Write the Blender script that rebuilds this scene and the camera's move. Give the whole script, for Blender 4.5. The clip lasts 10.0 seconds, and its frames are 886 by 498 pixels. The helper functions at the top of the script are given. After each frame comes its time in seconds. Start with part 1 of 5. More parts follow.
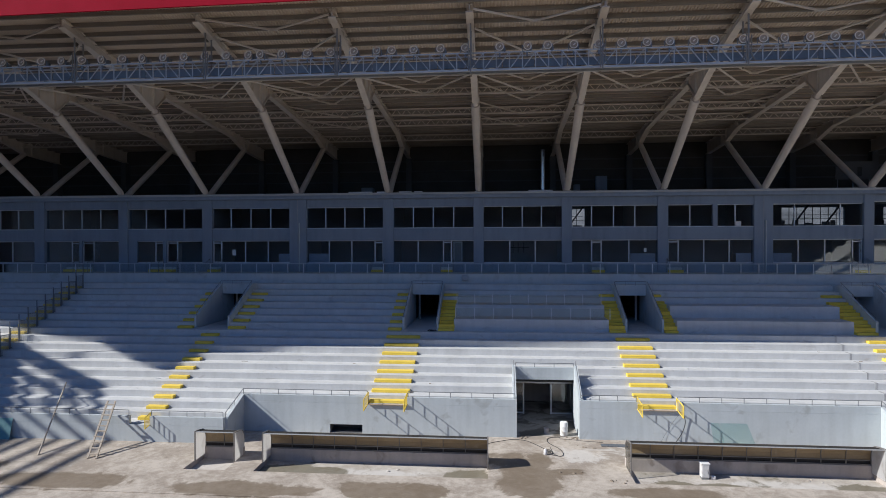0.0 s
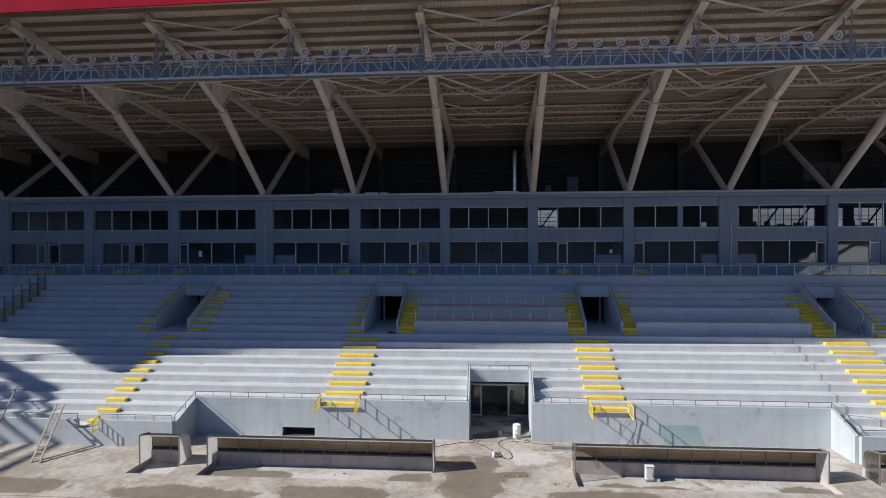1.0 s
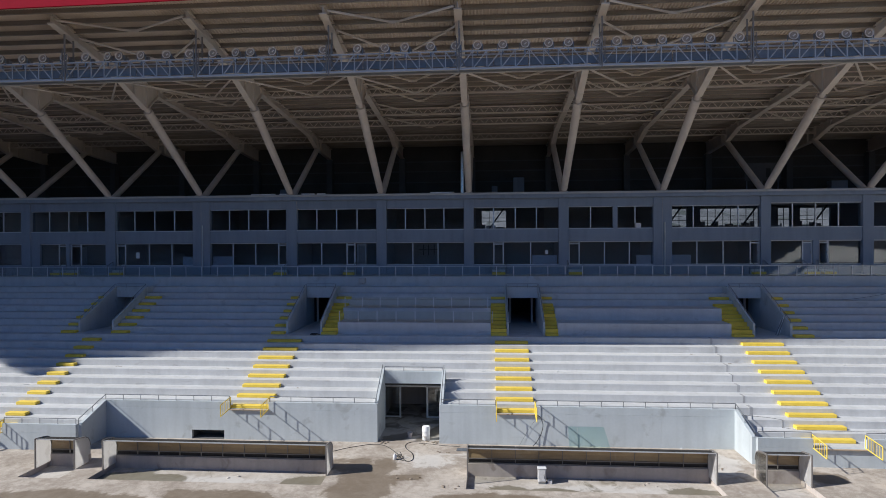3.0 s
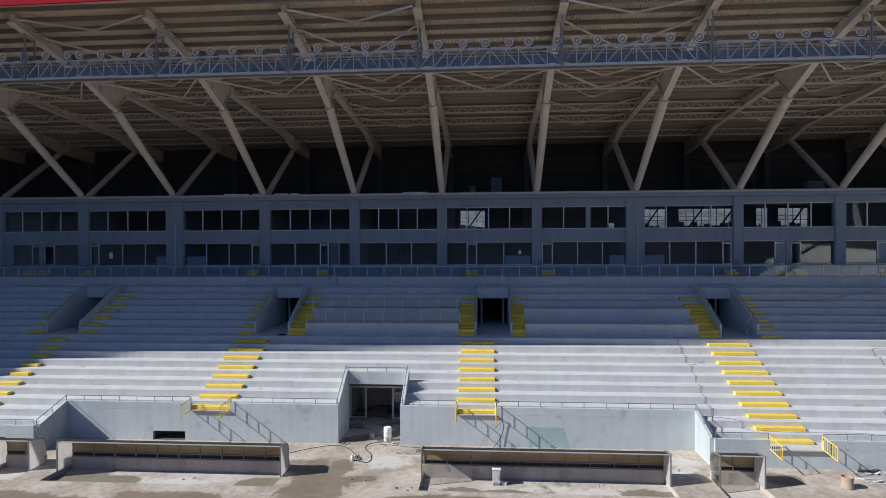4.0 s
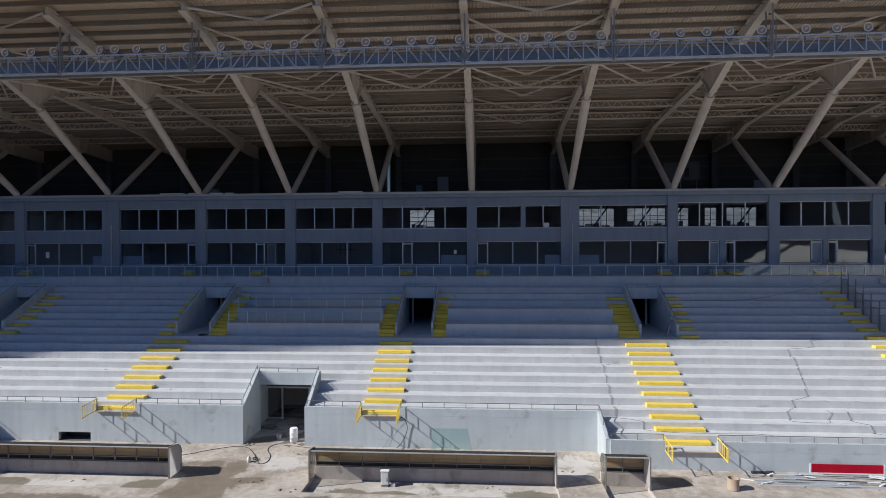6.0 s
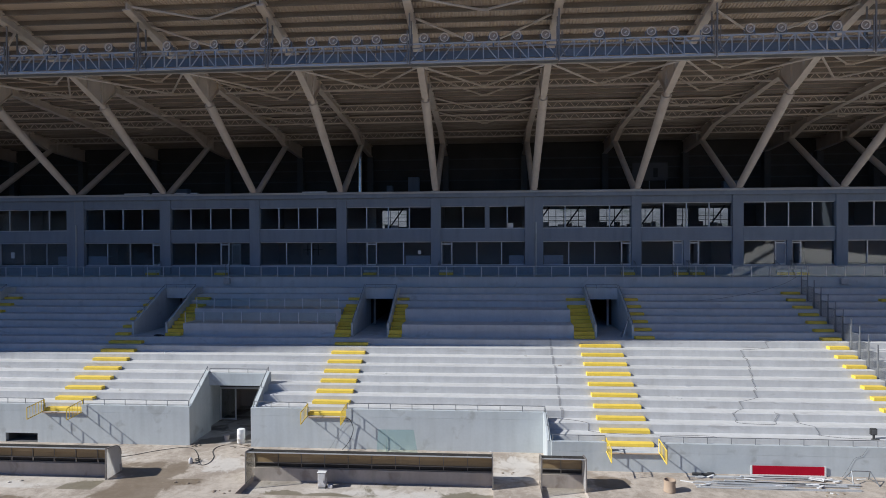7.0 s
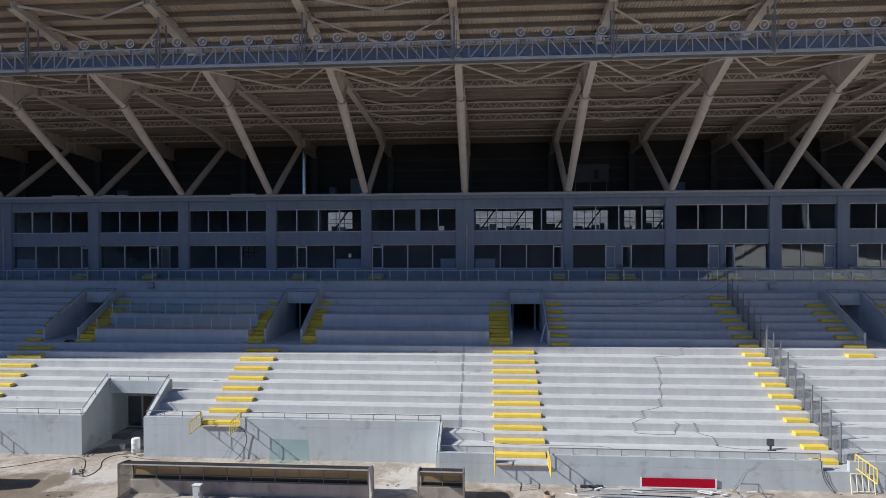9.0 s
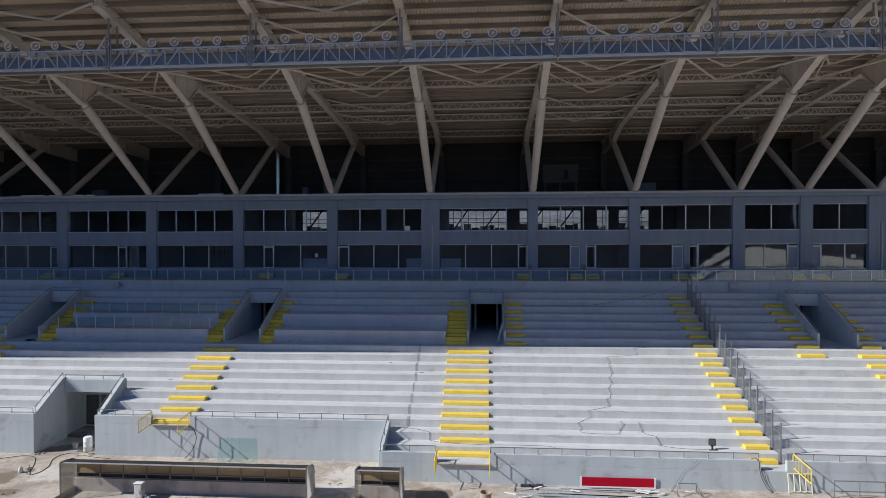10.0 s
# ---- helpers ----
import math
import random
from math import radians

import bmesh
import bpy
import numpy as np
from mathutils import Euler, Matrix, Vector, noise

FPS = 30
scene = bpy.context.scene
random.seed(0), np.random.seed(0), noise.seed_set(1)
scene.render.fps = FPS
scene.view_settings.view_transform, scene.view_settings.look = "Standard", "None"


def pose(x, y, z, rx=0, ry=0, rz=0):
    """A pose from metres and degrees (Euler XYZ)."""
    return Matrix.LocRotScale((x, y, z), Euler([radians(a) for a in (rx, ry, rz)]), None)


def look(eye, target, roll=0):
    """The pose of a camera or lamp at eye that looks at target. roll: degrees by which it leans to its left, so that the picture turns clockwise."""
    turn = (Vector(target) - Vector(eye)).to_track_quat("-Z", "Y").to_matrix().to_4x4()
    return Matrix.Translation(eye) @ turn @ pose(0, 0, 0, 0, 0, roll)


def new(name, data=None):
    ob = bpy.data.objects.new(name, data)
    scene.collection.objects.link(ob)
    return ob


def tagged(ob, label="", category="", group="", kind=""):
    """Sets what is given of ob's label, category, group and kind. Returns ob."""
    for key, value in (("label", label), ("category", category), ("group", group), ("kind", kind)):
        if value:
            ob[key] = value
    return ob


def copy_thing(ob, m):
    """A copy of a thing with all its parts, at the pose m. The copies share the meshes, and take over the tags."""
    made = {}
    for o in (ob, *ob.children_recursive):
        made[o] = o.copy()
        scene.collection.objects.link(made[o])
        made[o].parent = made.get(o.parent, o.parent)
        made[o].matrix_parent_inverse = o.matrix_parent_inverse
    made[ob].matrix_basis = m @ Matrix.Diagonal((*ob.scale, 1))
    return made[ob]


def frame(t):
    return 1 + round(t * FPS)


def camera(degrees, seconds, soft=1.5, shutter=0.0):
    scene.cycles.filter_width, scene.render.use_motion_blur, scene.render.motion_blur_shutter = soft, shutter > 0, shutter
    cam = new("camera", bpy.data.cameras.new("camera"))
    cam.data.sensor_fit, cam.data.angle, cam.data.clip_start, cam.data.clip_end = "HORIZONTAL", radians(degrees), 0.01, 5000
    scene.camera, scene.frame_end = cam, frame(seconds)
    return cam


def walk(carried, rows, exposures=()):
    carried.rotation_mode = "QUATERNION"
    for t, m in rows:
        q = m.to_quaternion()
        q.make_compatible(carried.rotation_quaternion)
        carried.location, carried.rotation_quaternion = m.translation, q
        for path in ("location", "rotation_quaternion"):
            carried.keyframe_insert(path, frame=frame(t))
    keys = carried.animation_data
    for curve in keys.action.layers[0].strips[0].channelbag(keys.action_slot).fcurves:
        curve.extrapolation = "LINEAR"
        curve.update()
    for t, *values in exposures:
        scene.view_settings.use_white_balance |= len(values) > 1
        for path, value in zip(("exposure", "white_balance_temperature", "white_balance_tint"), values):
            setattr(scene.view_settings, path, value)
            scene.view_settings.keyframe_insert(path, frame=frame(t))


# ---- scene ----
cam = camera(74.0, 10.0, soft=0.9)
PATH = [
    (0, (1.499, 0.341, 10.880), (1.322, 2.333, 10.859), -0.16),
    (0.5, (2.698, 0.533, 10.930), (2.527, 2.525, 10.909), -0.19),
    (1, (3.942, 0.710, 10.935), (3.778, 2.703, 10.916), -0.20),
    (1.5, (5.245, 0.841, 10.914), (5.085, 2.835, 10.898), -0.21),
    (2, (6.515, 0.983, 10.943), (6.359, 2.977, 10.926), -0.23),
    (2.5, (7.728, 1.087, 11.006), (7.574, 3.081, 10.986), -0.28),
    (4, (10.871, 1.453, 11.037), (10.724, 3.447, 11.016), -0.28),
    (4.5, (11.993, 1.677, 11.024), (11.846, 3.671, 11.004), -0.23),
    (5, (13.250, 1.878, 11.003), (13.105, 3.872, 10.982), -0.29),
    (5.5, (14.568, 1.973, 11.035), (14.424, 3.967, 11.012), -0.28),
    (7, (18.860, 2.386, 11.000), (18.714, 4.381, 10.979), -0.25),
    (7.5, (20.188, 2.738, 11.012), (20.044, 4.732, 10.993), -0.20),
    (8, (21.524, 3.061, 11.109), (21.380, 5.056, 11.089), -0.16),
    (8.5, (22.846, 3.350, 11.273), (22.701, 5.345, 11.247), -0.19),
    (9, (24.210, 3.521, 11.313), (24.065, 5.516, 11.288), -0.23),
    (9.5, (25.533, 3.573, 11.286), (25.387, 5.567, 11.262), -0.20),
    (10, (26.973, 3.573, 11.347), (26.824, 5.567, 11.320), -0.16),
]
LOOKS = [(0.0, 0.25, 5060.0, 13.5), (2.5, 0.24, 5060.0, 13.5), (5.5, 0.19, 5060.0, 13.5), (10.0, 0.14, 5060.0, 13.5)]
walk(cam, [(t, look(eye, target, roll)) for t, eye, target, roll in PATH], LOOKS)

# ---- light ----
SUN_WAY = Vector((1.40, 0.44, -1.0)).normalized()
EL = math.asin(-SUN_WAY.z)
AZ = math.atan2(-SUN_WAY.x, -SUN_WAY.y)
world = bpy.data.worlds.new("sky")
scene.world = world
world.use_nodes = True
wn = world.node_tree
sky = wn.nodes.new("ShaderNodeTexSky")
sky.sky_type = "NISHITA"
sky.sun_disc = False
sky.sun_elevation, sky.sun_rotation = EL, AZ % (2 * math.pi)
wn.nodes["Background"].inputs["Strength"].default_value = 0.077
sky.ozone_density = 6.0
sky.dust_density = 0.3
wn.links.new(sky.outputs["Color"], wn.nodes["Background"].inputs["Color"])
sun = new("sun", bpy.data.lights.new("sun", "SUN"))
sun.data.energy, sun.data.angle, sun.data.color = 5.6, radians(0.53), (1.0, 0.862, 0.63)
sun.matrix_world = look((-60, -40, 80), Vector((-60, -40, 80)) + SUN_WAY)


# ---- materials ----
def material(name, a, b, rough=0.8, metal=0.0, scale=1.0, fine=14.0, bump=0.25, streak=0.0, island=0.0, spec=0.35, dirt=None, dirt_at=0.62, dirt_scale=0.35, stretch=(1, 1, 1), pale=None):
    """Two-scale mottled surface: colours a to b, fine grain, optional rain streaks, stains and variation from piece to piece."""
    m = bpy.data.materials.new(name)
    m.use_nodes = True
    nt, N = m.node_tree, m.node_tree.nodes
    L = nt.links.new
    p = N["Principled BSDF"]
    p.inputs["Metallic"].default_value = metal
    p.inputs["Specular IOR Level"].default_value = spec
    co = N.new("ShaderNodeNewGeometry").outputs["Position"]
    big = N.new("ShaderNodeTexNoise")
    big.inputs["Scale"].default_value, big.inputs["Detail"].default_value = scale, 6
    small = N.new("ShaderNodeTexNoise")
    small.inputs["Scale"].default_value, small.inputs["Detail"].default_value = fine, 4
    L(co, big.inputs["Vector"])
    L(co, small.inputs["Vector"])
    mixer = N.new("ShaderNodeMix")
    mixer.data_type = "RGBA"
    ramp = N.new("ShaderNodeMapRange")
    ramp.inputs["From Min"].default_value, ramp.inputs["From Max"].default_value = 0.3, 0.7
    both = N.new("ShaderNodeMath")
    both.operation = "MULTIPLY_ADD"
    both.inputs[1].default_value, both.inputs[2].default_value = 0.35, 0.0
    L(small.outputs["Fac"], both.inputs[0])
    add = N.new("ShaderNodeMath")
    add.operation = "MULTIPLY_ADD"
    add.inputs[1].default_value = 0.65
    L(big.outputs["Fac"], add.inputs[0])
    L(both.outputs[0], add.inputs[2])
    L(add.outputs[0], ramp.inputs["Value"])
    mixer.inputs["A"].default_value, mixer.inputs["B"].default_value = (*a, 1), (*b, 1)
    L(ramp.outputs["Result"], mixer.inputs["Factor"])
    out = mixer.outputs["Result"]
    if streak:
        mp = N.new("ShaderNodeMapping")
        mp.inputs["Scale"].default_value = (1.6, 1.6, 0.12)
        L(co, mp.inputs["Vector"])
        st = N.new("ShaderNodeTexNoise")
        st.inputs["Scale"].default_value, st.inputs["Detail"].default_value = 1.5, 5
        L(mp.outputs["Vector"], st.inputs["Vector"])
        sr = N.new("ShaderNodeMapRange")
        sr.inputs["From Min"].default_value, sr.inputs["From Max"].default_value = 0.45, 0.72
        sr.inputs["To Max"].default_value = streak
        L(st.outputs["Fac"], sr.inputs["Value"])
        dk = N.new("ShaderNodeMix")
        dk.data_type, dk.blend_type = "RGBA", "MULTIPLY"
        dk.inputs["B"].default_value = (0.55, 0.54, 0.5, 1)
        L(sr.outputs["Result"], dk.inputs["Factor"])
        L(out, dk.inputs["A"])
        out = dk.outputs["Result"]
    if dirt:
        dn = N.new("ShaderNodeTexNoise")
        dn.inputs["Scale"].default_value, dn.inputs["Detail"].default_value, dn.inputs["Distortion"].default_value = dirt_scale, 7, 0.6
        dmap = N.new("ShaderNodeMapping")
        dmap.inputs["Scale"].default_value = stretch
        L(co, dmap.inputs["Vector"])
        if pale:
            pn = N.new("ShaderNodeTexNoise")
            pn.inputs["Scale"].default_value, pn.inputs["Detail"].default_value, pn.inputs["Distortion"].default_value = 0.5, 6, 1.0
            L(co, pn.inputs["Vector"])
            pr = N.new("ShaderNodeMapRange")
            pr.inputs["From Min"].default_value, pr.inputs["From Max"].default_value, pr.inputs["To Max"].default_value = 0.55, 0.7, 0.7
            L(pn.outputs["Fac"], pr.inputs["Value"])
            pm = N.new("ShaderNodeMix")
            pm.data_type = "RGBA"
            pm.inputs["B"].default_value = (*pale, 1)
            L(pr.outputs["Result"], pm.inputs["Factor"])
            L(out, pm.inputs["A"])
            out = pm.outputs["Result"]
        L(dmap.outputs["Vector"], dn.inputs["Vector"])
        dr = N.new("ShaderNodeMapRange")
        dr.inputs["From Min"].default_value, dr.inputs["From Max"].default_value = dirt_at, dirt_at + 0.1
        dr.inputs["To Max"].default_value = 0.8
        L(dn.outputs["Fac"], dr.inputs["Value"])
        dm = N.new("ShaderNodeMix")
        dm.data_type = "RGBA"
        dm.inputs["B"].default_value = (*dirt, 1)
        L(dr.outputs["Result"], dm.inputs["Factor"])
        L(out, dm.inputs["A"])
        out = dm.outputs["Result"]
    if island:
        oi = N.new("ShaderNodeObjectInfo")
        hs = N.new("ShaderNodeHueSaturation")
        vr = N.new("ShaderNodeMapRange")
        vr.inputs["To Min"].default_value, vr.inputs["To Max"].default_value = 1 - island, 1 + island
        L(oi.outputs["Random"], vr.inputs["Value"])
        L(vr.outputs["Result"], hs.inputs["Value"])
        L(out, hs.inputs["Color"])
        out = hs.outputs["Color"]
    L(out, p.inputs["Base Color"])
    rr = N.new("ShaderNodeMapRange")
    rr.inputs["To Min"].default_value, rr.inputs["To Max"].default_value = max(0.05, rough - 0.12), min(1, rough + 0.12)
    L(small.outputs["Fac"], rr.inputs["Value"])
    L(rr.outputs["Result"], p.inputs["Roughness"])
    if bump:
        bm_ = N.new("ShaderNodeBump")
        bm_.inputs["Strength"].default_value, bm_.inputs["Distance"].default_value = bump, 0.02
        L(add.outputs[0], bm_.inputs["Height"])
        L(bm_.outputs["Normal"], p.inputs["Normal"])
    return m


def stained_ground(name, a, b, damp, pale, damp_at, pale_at, rough=0.85, level=0.6):
    """Bare dusty ground with grit, scattered blotches, and damp or pale patches round given spots (x, y, rx, ry)."""
    m = bpy.data.materials.new(name)
    m.use_nodes = True
    N, L = m.node_tree.nodes, m.node_tree.links.new
    p = N["Principled BSDF"]
    p.inputs["Specular IOR Level"].default_value = 0.3
    co = N.new("ShaderNodeNewGeometry").outputs["Position"]

    def noise_of(scale, detail, distort=0.0, rough_=0.6, offset=(0, 0, 0)):
        mp = N.new("ShaderNodeMapping")
        mp.inputs["Location"].default_value = offset
        L(co, mp.inputs["Vector"])
        n = N.new("ShaderNodeTexNoise")
        n.inputs["Scale"].default_value, n.inputs["Detail"].default_value = scale, detail
        n.inputs["Roughness"].default_value, n.inputs["Distortion"].default_value = rough_, distort
        L(mp.outputs["Vector"], n.inputs["Vector"])
        return n.outputs["Fac"]

    def calc(op, x, y):
        n = N.new("ShaderNodeMath")
        n.operation = op
        for k, v in enumerate((x, y)):
            if isinstance(v, (int, float)):
                n.inputs[k].default_value = v
            else:
                L(v, n.inputs[k])
        return n.outputs[0]

    def span(v, lo, hi, top=1.0):
        n = N.new("ShaderNodeMapRange")
        n.interpolation_type = "SMOOTHSTEP"
        n.inputs["From Min"].default_value, n.inputs["From Max"].default_value, n.inputs["To Max"].default_value = lo, hi, top
        L(v, n.inputs["Value"])
        return n.outputs["Result"]

    def spots(at):
        out = None
        for x, y, rx, ry in at:
            mp = N.new("ShaderNodeMapping")
            mp.inputs["Location"].default_value = (-x / rx, -y / ry, 0)
            mp.inputs["Scale"].default_value = (1 / rx, 1 / ry, 0)
            L(co, mp.inputs["Vector"])
            ln = N.new("ShaderNodeVectorMath")
            ln.operation = "LENGTH"
            L(mp.outputs["Vector"], ln.inputs[0])
            v = span(ln.outputs["Value"], 1.25, 0.35)
            out = v if out is None else calc("MAXIMUM", out, v)
        return out

    def blend(f, x, y):
        n = N.new("ShaderNodeMix")
        n.data_type = "RGBA"
        L(f, n.inputs["Factor"])
        for key, v in (("A", x), ("B", y)):
            if isinstance(v, tuple):
                n.inputs[key].default_value = (*v, 1)
            else:
                L(v, n.inputs[key])
        return n.outputs["Result"]

    big, mid, grit = noise_of(0.45, 9, 0.4, 0.68), noise_of(2.6, 8, 0.3, 0.7), noise_of(22.0, 5, 0.0, 0.7)
    tone = calc("ADD", calc("MULTIPLY", big, 0.45), calc("ADD", calc("MULTIPLY", mid, 0.35), calc("MULTIPLY", grit, 0.2)))
    col = blend(span(tone, 0.41, 0.60), a, b)
    pn = calc("ADD", calc("MULTIPLY", spots(pale_at), 0.22), noise_of(0.7, 9, 1.2, 0.72, (7, 3, 0)))
    col = blend(span(pn, 0.60, 0.74, 0.75), col, pale)
    dn = calc("ADD", calc("MULTIPLY", spots(damp_at), 0.35), noise_of(0.55, 9, 0.9, 0.7, (31, 5, 0)))
    wet = span(dn, level, level + 0.12, 0.72)
    col = blend(wet, col, damp)
    speck = span(noise_of(9.0, 3, 0.0, 0.5, (3, 50, 0)), 0.70, 0.76, 0.6)
    col = blend(speck, col, damp)
    L(col, p.inputs["Base Color"])
    rg = N.new("ShaderNodeMapRange")
    rg.inputs["To Min"].default_value, rg.inputs["To Max"].default_value = rough, rough - 0.3
    L(wet, rg.inputs["Value"])
    L(rg.outputs["Result"], p.inputs["Roughness"])
    bp = N.new("ShaderNodeBump")
    bp.inputs["Strength"].default_value, bp.inputs["Distance"].default_value = 0.5, 0.03
    L(tone, bp.inputs["Height"])
    L(bp.outputs["Normal"], p.inputs["Normal"])
    return m


def glass_material(name, tint, gloss=0.6):
    m = bpy.data.materials.new(name)
    m.use_nodes = True
    N, L = m.node_tree.nodes, m.node_tree.links.new
    N.remove(N["Principled BSDF"])
    tr = N.new("ShaderNodeBsdfTransparent")
    tr.inputs["Color"].default_value = (*tint, 1)
    gl = N.new("ShaderNodeBsdfGlossy")
    gl.inputs["Roughness"].default_value = 0.02
    fr = N.new("ShaderNodeFresnel")
    fr.inputs["IOR"].default_value = 1.5
    ml = N.new("ShaderNodeMath")
    ml.operation = "MULTIPLY"
    ml.inputs[1].default_value = gloss * 2
    mx = N.new("ShaderNodeMixShader")
    L(fr.outputs["Fac"], ml.inputs[0])
    L(ml.outputs[0], mx.inputs["Fac"])
    L(tr.outputs["BSDF"], mx.inputs[1])
    L(gl.outputs["BSDF"], mx.inputs[2])
    L(mx.outputs["Shader"], N["Material Output"].inputs["Surface"])
    return m


M_TERRACE = material("terrace_concrete", (0.50, 0.495, 0.485), (0.60, 0.595, 0.58), 0.85, scale=0.9, fine=7, bump=0.25, island=0.035, streak=0.18, dirt=(0.42, 0.405, 0.39), dirt_at=0.62, dirt_scale=2.6, stretch=(0.3, 1.0, 1.0))
M_WALL = material("painted_concrete", (0.455, 0.483, 0.488), (0.53, 0.558, 0.562), 0.75, scale=0.8, fine=7, bump=0.15, streak=0.2, island=0.03, dirt=(0.37, 0.38, 0.37), dirt_at=0.60, dirt_scale=1.1)
M_YELLOW = material("yellow_paint", (0.74, 0.53, 0.045), (0.85, 0.635, 0.085), 0.6, scale=2.5, fine=25, bump=0.1, island=0.05)
M_GROUND = stained_ground("dusty_concrete", (0.31, 0.26, 0.205), (0.52, 0.455, 0.375), (0.15, 0.11, 0.066), (0.62, 0.58, 0.52),
                          [(-18.5, 25.7, 4.2, 1.1), (-9.6, 25.4, 4.0, 1.0), (-3.0, 25.8, 3.2, 1.1), (3.0, 27.5, 1.7, 2.9), (1.9, 30.0, 2.0, 1.1), (3.4, 29.6, 1.0, 1.6), (4.9, 28.5, 1.1, 0.5), (9.0, 26.4, 3.0, 0.7), (24.6, 29.6, 1.0, 0.8), (-25.0, 27.0, 3.0, 1.2)],
                          [(6.0, 30.8, 2.0, 1.5), (20.2, 31.0, 1.6, 2.2), (-4.5, 31.5, 7.0, 1.4), (12.0, 31.4, 8.0, 1.2)], level=0.60)
M_MUD = material("wet_silt", (0.30, 0.27, 0.23), (0.50, 0.46, 0.40), 0.5, scale=1.2, fine=7, bump=0.4, dirt=(0.09, 0.075, 0.055), dirt_at=0.47, dirt_scale=0.8)
M_FACADE = material("facade_paint", (0.235, 0.27, 0.325), (0.28, 0.315, 0.37), 0.7, scale=0.4, fine=6, bump=0.08, streak=0.25)
M_RAIL = material("galvanised_rail", (0.20, 0.21, 0.22), (0.32, 0.33, 0.34), 0.45, metal=0.6, scale=3, fine=30, bump=0.05)
M_ALU = material("aluminium_profile", (0.55, 0.56, 0.57), (0.66, 0.67, 0.68), 0.4, metal=0.5, scale=2, fine=20, bump=0.0)
M_STEEL = material("roof_steel_paint", (0.62, 0.54, 0.46), (0.71, 0.63, 0.54), 0.55, scale=0.8, fine=12, bump=0.08, streak=0.2)
M_DECK = material("roof_sheet", (0.58, 0.485, 0.395), (0.68, 0.58, 0.475), 0.5, scale=0.5, fine=8, bump=0.05, island=0.06)
M_TRUSS = material("truss_paint", (0.47, 0.45, 0.43), (0.58, 0.56, 0.535), 0.5, scale=1.5, fine=15, bump=0.05)
M_BLUE = material("blue_panel", (0.235, 0.24, 0.25), (0.31, 0.315, 0.325), 0.55, scale=1.2, fine=10, bump=0.05, island=0.08)
M_RED = material("red_sheet", (0.36, 0.004, 0.018), (0.45, 0.008, 0.028), 0.8, scale=0.8, fine=10, bump=0.1, spec=0.08)
M_DARK = material("dark_matte", (0.09, 0.09, 0.09), (0.14, 0.135, 0.13), 0.9, scale=0.6, fine=8, bump=0.1)
M_ROOM = material("room_plaster", (0.32, 0.302, 0.282), (0.44, 0.418, 0.392), 0.9, scale=0.6, fine=8, bump=0.1)
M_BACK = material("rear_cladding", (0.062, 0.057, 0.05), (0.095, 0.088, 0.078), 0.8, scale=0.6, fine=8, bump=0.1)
M_WHITE = material("white_plastic", (0.72, 0.71, 0.68), (0.82, 0.81, 0.78), 0.5, scale=2, fine=18, bump=0.05, dirt=(0.5, 0.46, 0.4), dirt_at=0.64, dirt_scale=2.0)
M_WOOD = material("weathered_timber", (0.40, 0.335, 0.255), (0.55, 0.48, 0.385), 0.85, scale=2, fine=30, bump=0.3)
M_BROWN = material("smoked_panel", (0.30, 0.22, 0.12), (0.40, 0.30, 0.17), 0.4, scale=0.9, fine=10, bump=0.05, dirt=(0.44, 0.36, 0.25), dirt_at=0.6, dirt_scale=0.8)
M_RUBBER = material("black_rubber", (0.02, 0.02, 0.02), (0.05, 0.05, 0.05), 0.7, scale=5, fine=30, bump=0.1)
M_LENS = material("lamp_lens", (0.40, 0.30, 0.21), (0.52, 0.40, 0.29), 0.8, metal=0.0, scale=5, fine=20, bump=0.0, spec=0.05)
M_RIM = material("lamp_rim", (0.74, 0.62, 0.48), (0.85, 0.73, 0.58), 0.5, metal=0.2, scale=3, fine=20, bump=0.0)
# opaque blue-grey pane: the shut doors' pale reflection is put into the colour
M_PANE_REFLECT = material("door_film", (0.20, 0.24, 0.30), (0.27, 0.31, 0.38), 0.35, scale=1.5, fine=9, bump=0.05)
# lighter room plaster: window light on the party walls is put into the colour
M_PARTY_LIT = material("party_plaster_lit", (0.50, 0.47, 0.435), (0.60, 0.57, 0.53), 0.9, scale=0.7, fine=8, bump=0.1)
M_DUCT = material("galvanised_duct", (0.80, 0.80, 0.80), (0.90, 0.90, 0.90), 0.2, metal=0.95, scale=3, fine=15, bump=0.1)
M_GLASS = glass_material("window_glass", (0.83, 0.845, 0.85), 1.0)
M_BALGLASS = glass_material("balustrade_glass", (0.92, 0.955, 0.95), 0.6)
M_PITCH = material("pitch_soil", (0.15, 0.115, 0.065), (0.22, 0.175, 0.11), 0.95, scale=0.3, fine=6, bump=0.3)

M_SILT = stained_ground("pit_silt", (0.40, 0.35, 0.29), (0.56, 0.51, 0.44), (0.105, 0.088, 0.04), (0.60, 0.56, 0.50),
                        [(-8.6, 28.3, 2.2, 0.9), (-7.2, 28.2, 2.0, 0.8), (0.1, 28.2, 1.4, 1.0), (9.8, 28.0, 1.2, 0.6), (11.6, 28.0, 1.2, 0.5), (18.0, 28.1, 1.4, 0.8)],
                        [(-4.5, 28.2, 3.5, 0.7), (14.5, 28.3, 3.0, 0.6)], level=0.57)
M_PITWALL = material("pit_concrete", (0.43, 0.375, 0.33), (0.54, 0.48, 0.425), 0.85, scale=0.8, fine=9, bump=0.25, streak=0.3, dirt=(0.30, 0.25, 0.21), dirt_at=0.58, dirt_scale=1.2)
